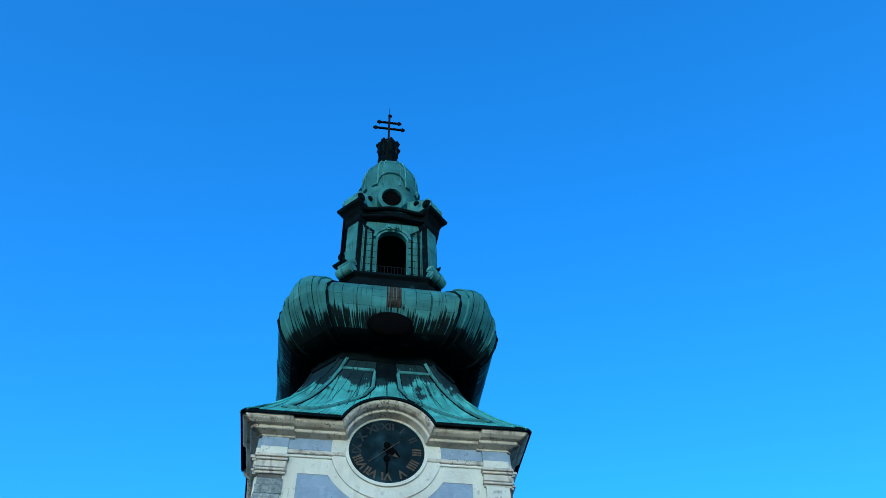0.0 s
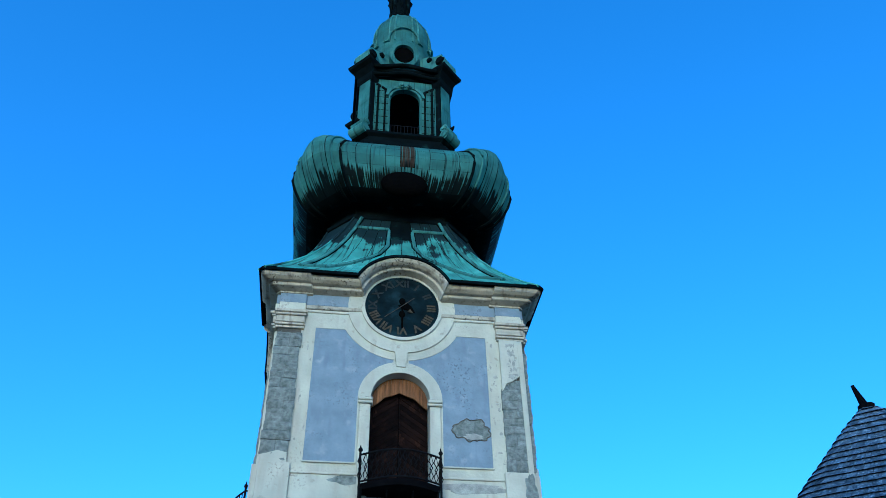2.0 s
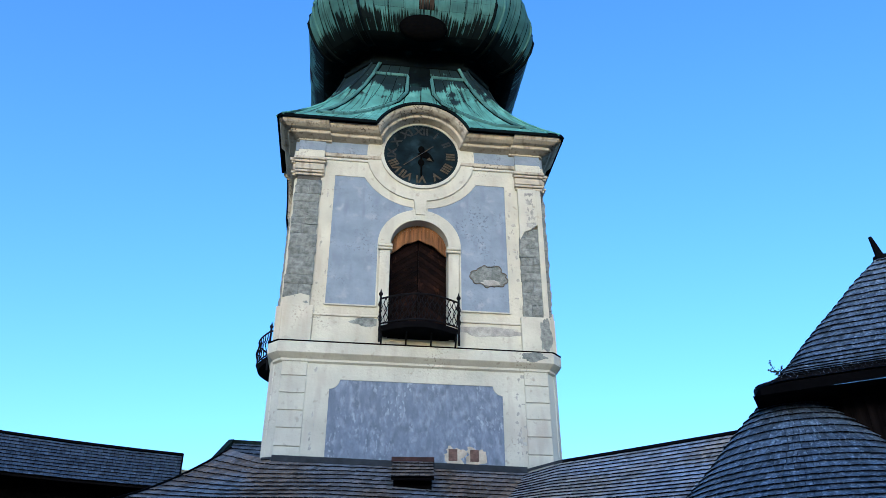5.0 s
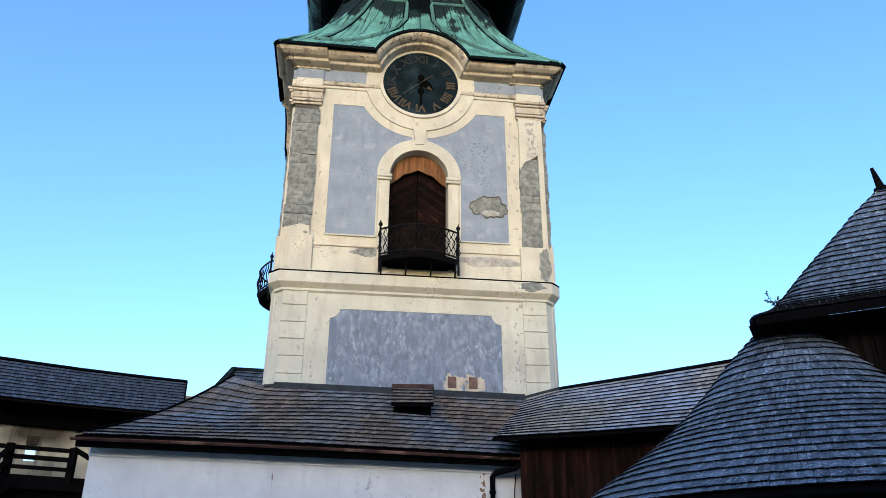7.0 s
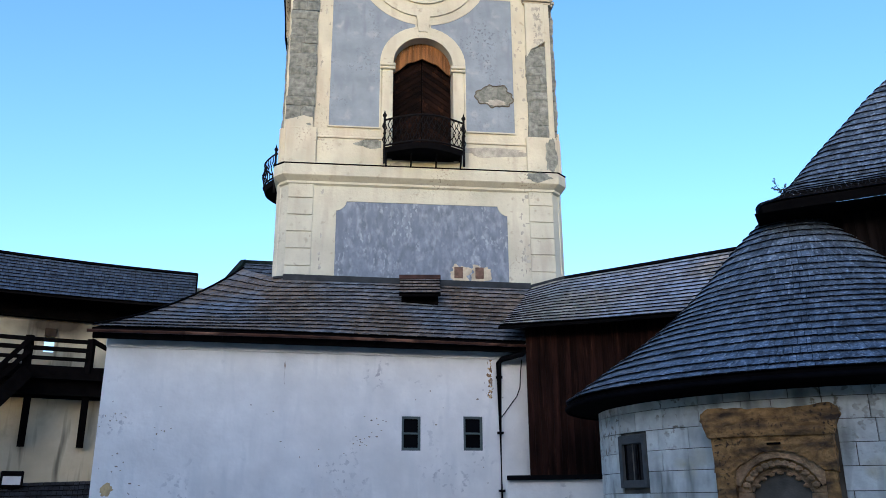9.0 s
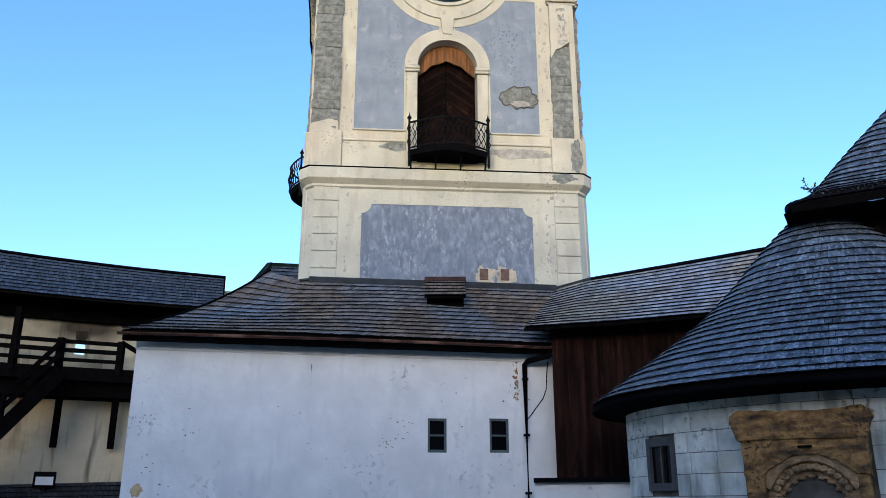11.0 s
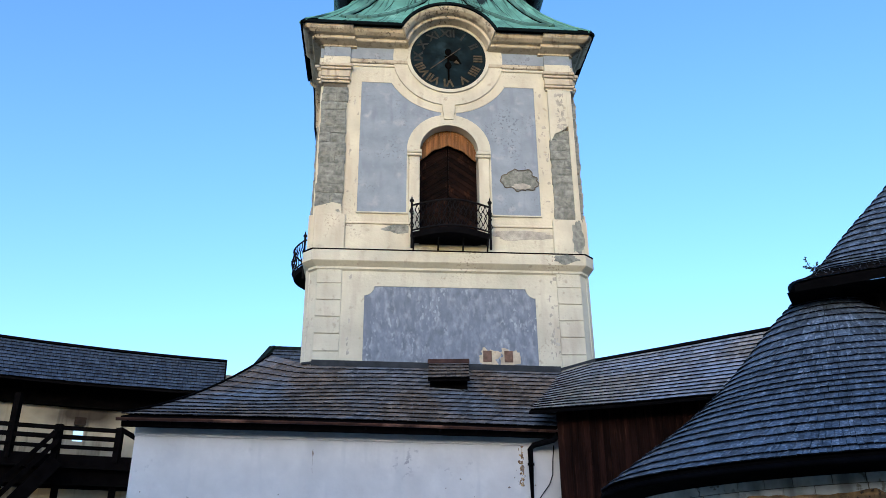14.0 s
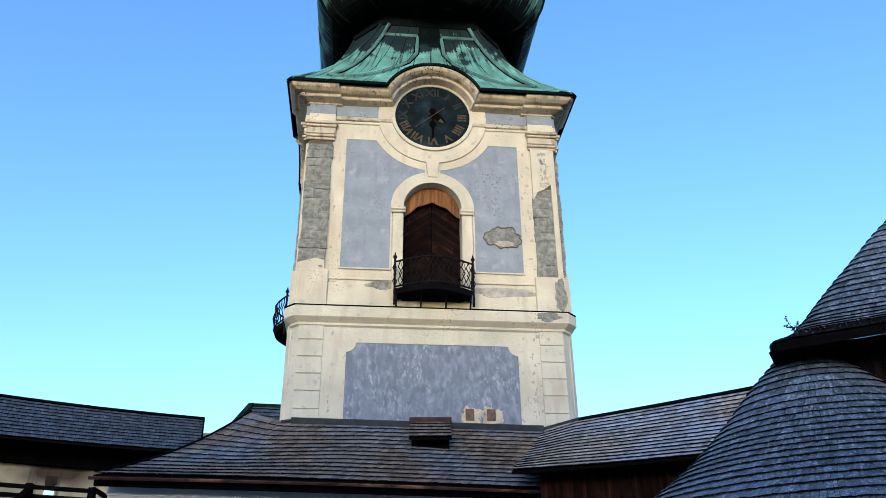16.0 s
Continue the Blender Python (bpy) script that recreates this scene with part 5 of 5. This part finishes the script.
deck("boarding", wing_surf, M_DECK, wing)
roofing("shingle_covering", wing_surf, 15, 0.105, 12, wing, M_SHINGW)
bm = bmesh.new()
ridge = [WH(s) + Vector((0, 0, 0.05)) for s in (0.14, 0.4, 0.7, 1.0)]
for a, b in zip(ridge, ridge[1:]):
    bar(bm, a, b, 0.14, 0.06)
part("ridge_board", bm, M_METAL, wing)
bm = bmesh.new()
edge = [WL(s) - Vector((0, 0, 0.03)) for s in (0.0, 0.33, 0.66, 1.0)]
for a, b in zip(edge, edge[1:]):
    bar(bm, a, b, 0.04, 0.06)
part("fascia", bm, M_BEAM, wing)
back = [(2.6, 20.9, 5.4), (4.6, 19.8, 5.4), (6.4, 18.7, 5.4), (8.0, 17.7, 5.4)]
bsurf = lambda s, h: polyline(back)(s).lerp(WH(0.12 + 0.88 * s), h)
deck("rear_slope", bsurf, M_DECK, wing, 8, 3)
# upright boards of the wall
WALLP = polyline([(0.90, 17.52, 0), (2.4, 17.25, 0), (4.2, 16.7, 0), (6.1, 15.9, 0)])
n = 40
for i in range(n):
    a, b = WALLP(i / n), WALLP((i + 0.96) / n)
    d = (b - a).normalized()
    nn = Vector((d.y, -d.x, 0)) * (0.02 + 0.012 * (i % 2) + rnd.uniform(0, 0.006))
    bm = bmesh.new()
    vs = [bm.verts.new(p + Vector((0, 0, z))) for z in (1.95, 5.35) for p in (a + nn, b + nn, b - nn * 0.5, a - nn * 0.5)]
    for f in ((0, 1, 5, 4), (1, 2, 6, 5), (2, 3, 7, 6), (3, 0, 4, 7), (4, 5, 6, 7), (3, 2, 1, 0)):
        bm.faces.new([vs[k] for k in f])
    part("board", bm, M_WOOD_D, wing)
bm = bmesh.new()
loft(bm, [[WALLP(i / 6) + Vector((0, y, z)) for y, z in ((0.07, 1.95), (0.17, 1.95), (0.17, 5.35), (0.07, 5.35))] for i in range(7)], True, True, True)
part("wall_backing", bm, M_BEAM, wing)
# low white wall with a dark coping below the boards
low = thing("low_wall", pose(0, 0, 0), "low white wall with a dark metal coping", "wall")
LP = [polar(-1.45, 0, 16.35, True), polar(-5.0, 0, 16.25, True), polar(-12, 0, 16.0, True)]
for z0, z1, t, nm, mm in ((0, 1.98, 0.16, "wall", M_WHITE), (1.98, 2.07, 0.26, "coping", M_METAL)):
    bm = bmesh.new()
    for a, b in zip(LP, LP[1:]):
        bar(bm, a + Vector((0, 0.2, (z0 + z1) / 2)), b + Vector((0, 0.2, (z0 + z1) / 2)), t * 2, z1 - z0)
    part(nm, bm, mm, low)

# ---- round chapel ----
RT = pose(0, 0, 0, 0, 0, -23.5)
CX, CY = -0.51, 15.17
EA, EB = 4.17, 3.36
WA, WBB = 3.68, 2.87
chapel = thing("round_chapel", RT, "round whitewashed stone chapel with a tall two-tier grey shingle roof", "chapel")
CONE = [(1.014, 3.25), (0.825, 3.78), (0.64, 4.30), (0.505, 4.75), (0.378, 5.26), (0.245, 5.88), (0.125, 6.36), (0.03, 6.75)]


def interp(prof, h):
    x = h * (len(prof) - 1)
    i = min(int(x), len(prof) - 2)
    f = x - i
    a0 = prof[max(i - 1, 0)]
    a, b = prof[i], prof[i + 1]
    a1 = prof[min(i + 2, len(prof) - 1)]
    out = []
    for k in range(2):
        m0, m1 = (b[k] - a0[k]) / 2, (a1[k] - a[k]) / 2
        out.append((2 * f**3 - 3 * f**2 + 1) * a[k] + (f**3 - 2 * f**2 + f) * m0 + (-2 * f**3 + 3 * f**2) * b[k] + (f**3 - f**2) * m1)
    return out


def cone_surf(s, h):
    f, z = interp(CONE, min(h, 1.0))
    a = radians(150 + 220 * s)
    return Vector((CX + EA * f * math.cos(a), CY + EB * f * math.sin(a), z))


deck("lower_boarding", cone_surf, M_DECK, chapel, 48, 14)
low_sh = shingles(cone_surf, 28, 0.085, 31, hend=0.985)
near, rest = [], []
for b in low_sh:
    c = b[0]
    (near if len(near) < 290 and c.z < 4.35 and -3.2 < c.x < 1.6 and c.y < 14.2 else rest).append(b)
joined("shingle_covering", rest, M_SHING, chapel, "grey weathered shingles")

UC = (1.79, 16.8)
UPPER = [(2.78, 6.44), (2.40, 6.68), (2.22, 6.98), (1.76, 7.60), (1.22, 8.27), (0.61, 9.04), (0.06, 9.68)]


def upper_surf(s, h):
    q, z = interp(UPPER, min(h, 1.0))
    a = radians(135 + 270 * s)
    c, d = math.cos(a), math.sin(a)
    e = 16.0 if h < 0.3 else 9.0
    r = (abs(c) ** e + abs(d) ** e) ** (-1 / e)
    return Vector((UC[0] + q * r * c, UC[1] + q * r * d, z))


deck("upper_boarding", upper_surf, M_DECK, chapel, 60, 14, 0.16)
joined("upper_shingle_covering", shingles(upper_surf, 26, 0.09, 33, hend=0.985), M_SHING, chapel, "grey weathered shingles")
bm = bmesh.new()
loft(bm, [[(UC[0] + w * x, UC[1] + w * y, z) for x, y in ((-1, -1), (1, -1), (1, 1), (-1, 1))] for w, z in ((2.79, 6.275), (1.9, 6.27))], True)
part("soffit", bm, M_BEAM, chapel)
DR = 2.0
n = 22
for k in range(4):
    q = Matrix.Translation((UC[0], UC[1], 0)) @ Matrix.Rotation(k * math.pi / 2, 4, 'Z')
    for i in range(n if k in (0, 3) else 1):
        x0, x1 = (-DR + 2 * DR * i / n, -DR + 2 * DR * (i + 0.95) / n) if k in (0, 3) else (-DR, DR)
        bm = bmesh.new()
        box(bm, x0, -DR - 0.01 * (i % 2), 3.0, x1, -DR + 0.05, 6.5, q)
        part("drum_board", bm, M_WOOD_B, chapel)
part("drum_core", boxb(UC[0] - DR + 0.06, UC[1] - DR + 0.06, 3.0, UC[0] + DR - 0.06, UC[1] + DR - 0.06, 6.5), M_DARK, chapel)
bm = bmesh.new()
tube(bm, [(UC[0], UC[1], 9.55), (UC[0], UC[1], 9.72)], 0.17, 10)
part("ridge_cap", bm, M_METAL, chapel)
bm = bmesh.new()
tube(bm, [(UC[0], UC[1], 9.6), (UC[0] - 0.10, UC[1], 10.22)], [0.10, 0.035], 8)
part("spike", bm, M_METAL, chapel, "tapered grey metal spike, leaning")
# eaves gutter
bm = bmesh.new()
g = [Vector((CX + (EA + 0.07) * math.cos(radians(a)), CY + (EB + 0.04) * math.sin(radians(a)), 3.17)) for a in range(150, 372, 4)]
tube(bm, g, 0.045, 8)
part("eaves_gutter", bm, M_METAL, chapel, "dark round gutter", smooth=True)
# black soffit dips towards the wall to stand for the eave shadow there
bm = bmesh.new()
loft(bm, [[(CX + a * math.cos(radians(t)), CY + b * math.sin(radians(t)), z) for t in range(150, 372, 6)] for a, b, z in ((EA + 0.03, EB + 0.02, 3.15), (WA - 0.1, WBB - 0.1, 3.06))], False)
part("eaves_soffit", bm, M_BEAM, chapel)
# ashlar wall: a dark mortar core and single blocks before it
bm = bmesh.new()
loft(bm, [[(CX + (WA - 0.03) * math.cos(radians(t)), CY + (WBB - 0.03) * math.sin(radians(t)), z) for t in range(0, 360, 6)] for z in (0, 3.3)])
part("wall_core", bm, M_JOINT, chapel)
TWA0, TWA1 = 216.6, 229.0     # the small window, as angles about the chapel's axis
PA0, PA1 = 249.6, 275.0       # the portal


def wall_pt(a, out, z):
    return Vector((CX + (WA + out) * math.cos(radians(a)), CY + (WBB + out) * math.sin(radians(a)), z))


rnd = random.Random(14)
rows_z = [-0.02, 0.33, 0.68, 1.02, 1.36, 1.70, 2.02, 2.33, 2.64, 2.95, 3.3]
for j, (z0, z1) in enumerate(zip(rows_z, rows_z[1:])):
    a = 160.0 + rnd.uniform(0, 6)
    while a < 330:
        r_here = math.hypot(WA * math.sin(radians(a)), WBB * math.cos(radians(a)))
        b = a + math.degrees(rnd.uniform(0.38, 0.72) / r_here)
        spans = [(a, b)]
        for w0, w1, lo, hi in ((TWA0, TWA1, 1.80, 2.58), (PA0, PA1, 0.0, 2.70)):
            if z1 > lo + 0.12 and z0 < hi - 0.12:
                nxt = []
                for u, v in spans:
                    if v <= w0 or u >= w1:
                        nxt.append((u, v))
                    else:
                        nxt += [p for p in ((u, w0), (w1, v)) if p[1] - p[0] > 1.0]
                spans = nxt
        for u, v in spans:
            o = rnd.uniform(0.0, 0.008)
            vs = []
            bm = bmesh.new()
            k = 3
            g = 0.11
            zl, zh = z0 + 0.005, z1 - 0.006
            fr = [[wall_pt(u + g + (v - u - 2 * g) * i / k, o, z) for i in range(k + 1)] for z in (zl, zh)]
            bk = [[wall_pt(u + g + (v - u - 2 * g) * i / k, -0.05, z) for i in range(k + 1)] for z in (zl, zh)]
            loft(bm, [bk[0], fr[0], fr[1], bk[1]], False)
            for e in (0, k):
                bm.faces.new([bm.verts.new(p) for p in (bk[0][e], fr[0][e], fr[1][e], bk[1][e])])
            part("ashlar_block", bm, M_ASHLAR, chapel)
        a = b
# small window with a grey frame
pa, pb = wall_pt(TWA0, 0.0, 0), wall_pt(TWA1, 0.0, 0)
mid = (pa + pb) / 2
ang = math.atan2((pb - pa).y, (pb - pa).x)
wq = Matrix.Translation(mid) @ Matrix.Rotation(ang, 4, 'Z')
half = (pb - pa).length / 2
win = part("window", boxb(-half + 0.1, 0.02, 1.9, half - 0.1, 0.04, 2.5), M_DARK, chapel, "small dark window with a broad grey frame", at=wq)
for a in ((-half, 1.78, -half + 0.09, 2.6), (half - 0.09, 1.78, half, 2.6), (-half + 0.09, 2.46, half - 0.09, 2.6), (-half + 0.09, 1.78, half - 0.09, 1.9)):
    part("window_frame", boxb(a[0], -0.045, a[1], a[2], 0.1, a[3], 0.008), M_GREYFR, win)
part("pane", boxb(-half + 0.09, 0.012, 1.9, half - 0.09, 0.017, 2.46), M_GLASS, win)
bm = bmesh.new()
bar(bm, (0.08, -0.01, 1.9), (0.08, -0.01, 2.46), 0.02)
part("window_bar", bm, M_IRON, win)
# portal
PT = Matrix.Translation((-0.98, 12.27, 0)) @ Matrix.Rotation(radians(-5), 4, 'Z')
portal = thing("portal", RT @ PT, "weathered brown sandstone portal round a walled-up arched doorway", "portal")


def rough_prism(outline, y0, y1, seed, amp=0.028):
    bm = bmesh.new()
    prism(bm, outline, y0, y1)
    bmesh.ops.subdivide_edges(bm, edges=bm.edges[:], cuts=5, use_grid_fill=True)
    for v in bm.verts:
        q = v.co + Vector((seed, 0, 0))
        v.co += Vector(noise.noise_vector(q * 5)) * amp + Vector(noise.noise_vector(q * 17)) * amp * 0.7
    return bm


AR, ASP = 0.60, 1.75
seg = [(x, z) for x, z in arc(0, 1.52, 0.72, 37, 143, 12)]
for sx in (-1, 1):
    a, b = (-0.83, -0.58) if sx < 0 else (0.58, 0.73)
    part("jamb", rough_prism([(a, -0.02), (b, -0.02), (b, 1.95), (a, 1.95)], -0.10, 0.25, 3 + sx), M_SAND, portal, "brown sandstone jamb")
part("lintel", rough_prism([(-0.84, 1.95)] + seg[::-1] + [(0.74, 1.95), (0.75, 2.5), (-0.85, 2.5)], -0.11, 0.25, 8), M_SAND, portal, "brown sandstone lintel")
part("cornice", rough_prism([(-0.86, 2.44), (0.76, 2.44), (0.81, 2.58), (0.86, 2.70), (0.84, 2.80), (0.76, 2.84), (0.2, 2.80), (-0.3, 2.82), (-0.86, 2.84), (-0.96, 2.78), (-0.97, 2.68), (-0.92, 2.56)], -0.15, 0.2, 12, 0.03), M_SAND, portal, "worn projecting sandstone cornice")
bm = bmesh.new()
bar(bm, (-0.1, -0.125, 2.33), (0.08, -0.125, 2.33), 0.03, 0.02, up=(0, 1, 0))
part("slot", bm, M_DARK, portal)
for i, (r0, r1, y0, mm) in enumerate(((0.63, 0.77, -0.06, M_SANDL), (0.52, 0.63, -0.01, M_SAND), (0.45, 0.52, 0.04, M_SANDL))):
    bm = bmesh.new()
    ring = []
    for k in range(21):
        a = radians(25 + 130 * k / 20)
        ring.append([(r * math.cos(a) * 0.92, y, 1.50 + r * math.sin(a) * 1.02) for r, y in ((r0, y0), (r1, y0), (r1, 0.3), (r0, 0.3))])
    loft(bm, ring, True, True, True)
    part("arch_moulding", bm, mm, portal, "carved arch moulding")
for k in range(13):
    a = radians(30 + 120 * k / 12)
    bm = bmesh.new()
    bmesh.ops.create_icosphere(bm, subdivisions=1, radius=0.055, matrix=Matrix.Translation((0.56 * math.cos(a) * 0.92, -0.02, 1.50 + 0.56 * math.sin(a) * 1.02)) @ Matrix.Diagonal((1.1, 0.6, 0.9, 1)))
    part("carved_leaf", bm, M_SANDL, portal)
for k in range(7):
    a = radians(38 + 104 * k / 6)
    bm = bmesh.new()
    bmesh.ops.create_icosphere(bm, subdivisions=1, radius=0.045, matrix=Matrix.Translation((0.44 * math.cos(a) * 0.92, 0.06, 1.50 + 0.44 * math.sin(a) * 1.02)) @ Matrix.Diagonal((1.2, 0.7, 0.8, 1)))
    part("cusp", bm, M_SANDL, portal)
for sx in (-1, 1):
    for z0, z1, w in ((0, 1.60, 0.40), (1.60, 1.68, 0.37), (1.68, 1.78, 0.40)):
        a, b = sorted((sx * w, sx * 0.58))
        part("inner_jamb", boxb(a, -0.0 if z0 else 0.03, z0, b, 0.3, z1, 0.012), M_SANDL, portal)
part("infill", boxb(-0.45, 0.24, 0, 0.45, 0.29, 2.1), M_INFILL, portal, "plastered infill of the doorway")

# twig growing from the upper eaves
twig = thing("weed", RT @ pose(-0.53, 14.35, 6.62) @ Matrix.Scale(0.8, 4), "small dark weed growing from the roof edge", "plant")
bm = bmesh.new()
rnd = random.Random(77)
stems = [[(0, 0, 0), (-0.04, 0, 0.14), (-0.10, 0.02, 0.30), (-0.13, 0.02, 0.46)], [(-0.04, 0, 0.12), (0.05, 0, 0.20), (0.08, 0, 0.28)], [(-0.06, 0, 0.2), (-0.14, 0.03, 0.22), (-0.17, 0.03, 0.25)]]
for st in stems:
    tube(bm, st, 0.008, 4)
part("stem", bm, M_LEAF, twig)
for st in stems:
    for p, q in zip(st, st[1:]):
        for k in range(5):
            c = Vector(p).lerp(Vector(q), rnd.random()) + Vector((rnd.uniform(-0.03, 0.03), rnd.uniform(-0.03, 0.03), rnd.uniform(-0.02, 0.03)))
            bm = bmesh.new()
            bmesh.ops.create_icosphere(bm, subdivisions=1, radius=1.0, matrix=Matrix.Translation(c) @ Euler((rnd.random() * 6, rnd.random() * 6, 0)).to_matrix().to_4x4() @ Matrix.Diagonal((0.03, 0.018, 0.006, 1)))
            part("leaf", bm, M_LEAF, twig)

# ---- curved defensive gallery beside the white building ----
gal = thing("wall_gallery", pose(0, 0, 0), "covered timber gallery on a curved beige castle wall", "gallery")
GAZ = [44, 40, 36, 32, 28, 24, 20.6]
gl = polyline([polar(a, 12.82, 24.3) for a in GAZ])
gh = polyline([polar(a, 15.0 + (a - 28) * 0.015, 26.0) for a in GAZ])
gb = polyline([polar(a, 12.9, 27.8) for a in GAZ])
gs = lambda s, h: gl(s).lerp(gh(s), h)
deck("boarding", gs, M_DECK, gal)
roofing("shingle_covering", gs, 11, 0.12, 41, gal, M_SHINGN)
deck("rear_slope", lambda s, h: gb(s).lerp(gh(s), h), M_DECK, gal, 12, 2)
pts = [gh(k / 10) + Vector((0, 0, 0.06)) for k in range(11)]
for a, b in zip(pts, pts[1:]):
    bm = bmesh.new()
    bar(bm, a, b, 0.16, 0.06)
    part("ridge_board", bm, M_METAL, gal)
bm = bmesh.new()
bar(bm, gl(1), gh(1), 0.05, 0.2)
bar(bm, gb(1), gh(1), 0.05, 0.2)
part("barge_board", bm, M_BEAM, gal)
# the wall, with a loophole through which the sky shows
def curved_wall(bm, az0, az1, z0, z1, r0, r1, n):
    loft(bm, [[polar(az0 + (az1 - az0) * i / n, z, r, True) for r, z in ((r0, z0), (r1, z0), (r1, z1), (r0, z1))] for i in range(n + 1)], True, True, True)


bm = bmesh.new()
SL0, SL1, SZ0, SZ1 = 29.12, 29.70, 5.74, 6.20
RW0, RW1 = 25.5, 26.2
curved_wall(bm, 60, SL1, 0, 8.0, RW0, RW1, 16)
curved_wall(bm, SL0, 14, 0, 8.0, RW0, RW1, 10)
curved_wall(bm, SL1, SL0, 0, SZ0, RW0, RW1, 1)
curved_wall(bm, SL1, SL0, SZ1, 8.0, RW0, RW1, 1)
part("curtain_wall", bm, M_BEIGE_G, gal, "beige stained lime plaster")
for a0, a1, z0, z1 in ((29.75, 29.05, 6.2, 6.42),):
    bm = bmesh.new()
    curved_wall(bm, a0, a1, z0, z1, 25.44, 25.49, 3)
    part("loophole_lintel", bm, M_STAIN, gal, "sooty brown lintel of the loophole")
# black band on the wall top stands for the shadow below the eaves
bm = bmesh.new()
curved_wall(bm, 60, 21.5, 6.68, 8.0, 25.3, 25.48, 14)
part("wall_plate", bm, M_BEAM, gal)
bm = bmesh.new()
curved_wall(bm, 60, 21.5, 4.42, 5.0, 25.2, 25.48, 14)
part("deck_boarding", bm, M_BEAM, gal)
# floor deck, joists, posts, rails
bm = bmesh.new()
curved_wall(bm, 60, 22, 4.86, 5.22, 24.5, 25.5, 16)
part("floor_deck", bm, M_BEAM, gal)
bm = bmesh.new()
curved_wall(bm, 60, 22, 4.45, 4.86, 24.75, 24.95, 16)
part("bearer", bm, M_BEAM, gal)
for az in (33.2, 30.55, 26.9, 36.2):
    bm = bmesh.new()
    top = 11.9 if az in (33.2, 36.2) else 10.2
    bar(bm, polar(az, 8.0, 24.55), polar(az, top, 24.55), 0.17)
    part("post", bm, M_BEAM, gal)
for az in (30.2, 26.85, 34.5):
    bm = bmesh.new()
    bar(bm, polar(az, 6.6, 24.9), polar(az, 3.4, 25.35), 0.19)
    part("brace", bm, M_BEAM, gal)
for el, h in ((10.0, 0.11), (9.45, 0.12), (8.85, 0.10)):
    bm = bmesh.new()
    pp = [polar(a, el, 24.5) for a in (44, 40, 36, 33.2, 30.5, 26.9)]
    for a, b in zip(pp, pp[1:]):
        bar(bm, a, b, 0.07, h)
    part("rail", bm, M_BEAM, gal)
bm = bmesh.new()
bar(bm, polar(26.9, 10.15, 24.5), polar(25.6, 9.5, 24.9), 0.08, 0.12)
part("rail", bm, M_BEAM, gal)
stair = thing("timber_stair", pose(0, 0, 0), "dark timber stair with a handrail up to the gallery", "stair")
for off in (0.0, 0.9):
    bm = bmesh.new()
    bar(bm, polar(30.4, 8.0, 24.35 - off), polar(37.5, -1.2, 24.0 - off), 0.09, 0.36)
    part("stringer", bm, M_BEAM, stair)
    for de in (2.05, 1.25):
        if off:
            continue
        bm = bmesh.new()
        bar(bm, polar(30.5, 8.0 + de, 24.35 - off), polar(37.5, -1.0 + de, 24.0 - off), 0.08, 0.13)
        part("handrail", bm, M_BEAM, stair)
for k in range(18):
    f = (k + 0.5) / 18
    a, b = polar(30.4, 8.0, 24.35).lerp(polar(37.5, -1.2, 24.0), f), polar(30.4, 8.0, 23.45).lerp(polar(37.5, -1.2, 23.1), f)
    bm = bmesh.new()
    bar(bm, a, b, 0.26, 0.05)
    part("tread", bm, M_BEAM, stair)
for f in (0.42, 0.8):
    bm = bmesh.new()
    a = polar(30.4, 8.0, 24.35).lerp(polar(37.5, -1.2, 24.0), f)
    bar(bm, a, a + Vector((0, 0, 0.95)), 0.11)
    part("newel", bm, M_BEAM, stair)
# lean-to roof in front of the wall, with a floodlight
lean = thing("lean_to_roof", pose(0, 0, 0), "dark shingled lean-to roof against the castle wall", "roof")
ll = polyline([polar(a, 1.25, 23.2, True) for a in (44, 36, 30, 24)])
lh = polyline([polar(a, 2.16 - (a - 26) * 0.015, 24.6, True) for a in (44, 36, 30, 24)])
ls = lambda s, h: ll(s).lerp(lh(s), h)
deck("boarding", ls, M_DECK, lean, 10, 4)
roofing("shingle_covering", ls, 7, 0.12, 51, lean, M_SHINGD)
bm = bmesh.new()
curved_wall(bm, 44, 24, 0, 1.2, 23.6, 24.6, 8)
part("shed_wall", bm, M_BEAM, lean)
lamp = thing("floodlight", Matrix.Translation(polar(30.4, 2.0, 24.2, True)) @ Matrix.Rotation(radians(30), 4, 'Z'), "small black floodlight with a pale glass", "floodlight")
part("housing", boxb(-0.27, -0.06, 0.0, 0.27, 0.16, 0.40, 0.02), M_METAL, lamp)
part("glass", boxb(-0.21, -0.075, 0.06, 0.21, -0.055, 0.27, 0.005), M_LAMPG, lamp)
part("bracket", boxb(-0.05, 0.0, -0.25, 0.05, 0.08, 0.02), M_METAL, lamp)

# ---- unseen plain wall added behind: closes the court and blocks low light ----
bm = bmesh.new()
curved_wall(bm, 64, 286, 0, 10.8, 16.0, 16.8, 40)
tagged(part("wall_south", bm, M_BEIGE), "unseen plain beige wall added behind the court to block low light", "wall", kind="structure")

# ---- single shingles along the chapel's eaves ----
for b in near:
    me = bpy.data.meshes.new("shingle")
    me.from_pydata([tuple(v) for v in b], [], BOX_FACES)
    me.materials.append(M_SHINGP)
    # butt face in the painted shadow colour
    me.materials.append(M_BUTT)
    me.polygons[2].material_index = 1
    part("shingle", me, M_SHINGP, chapel)
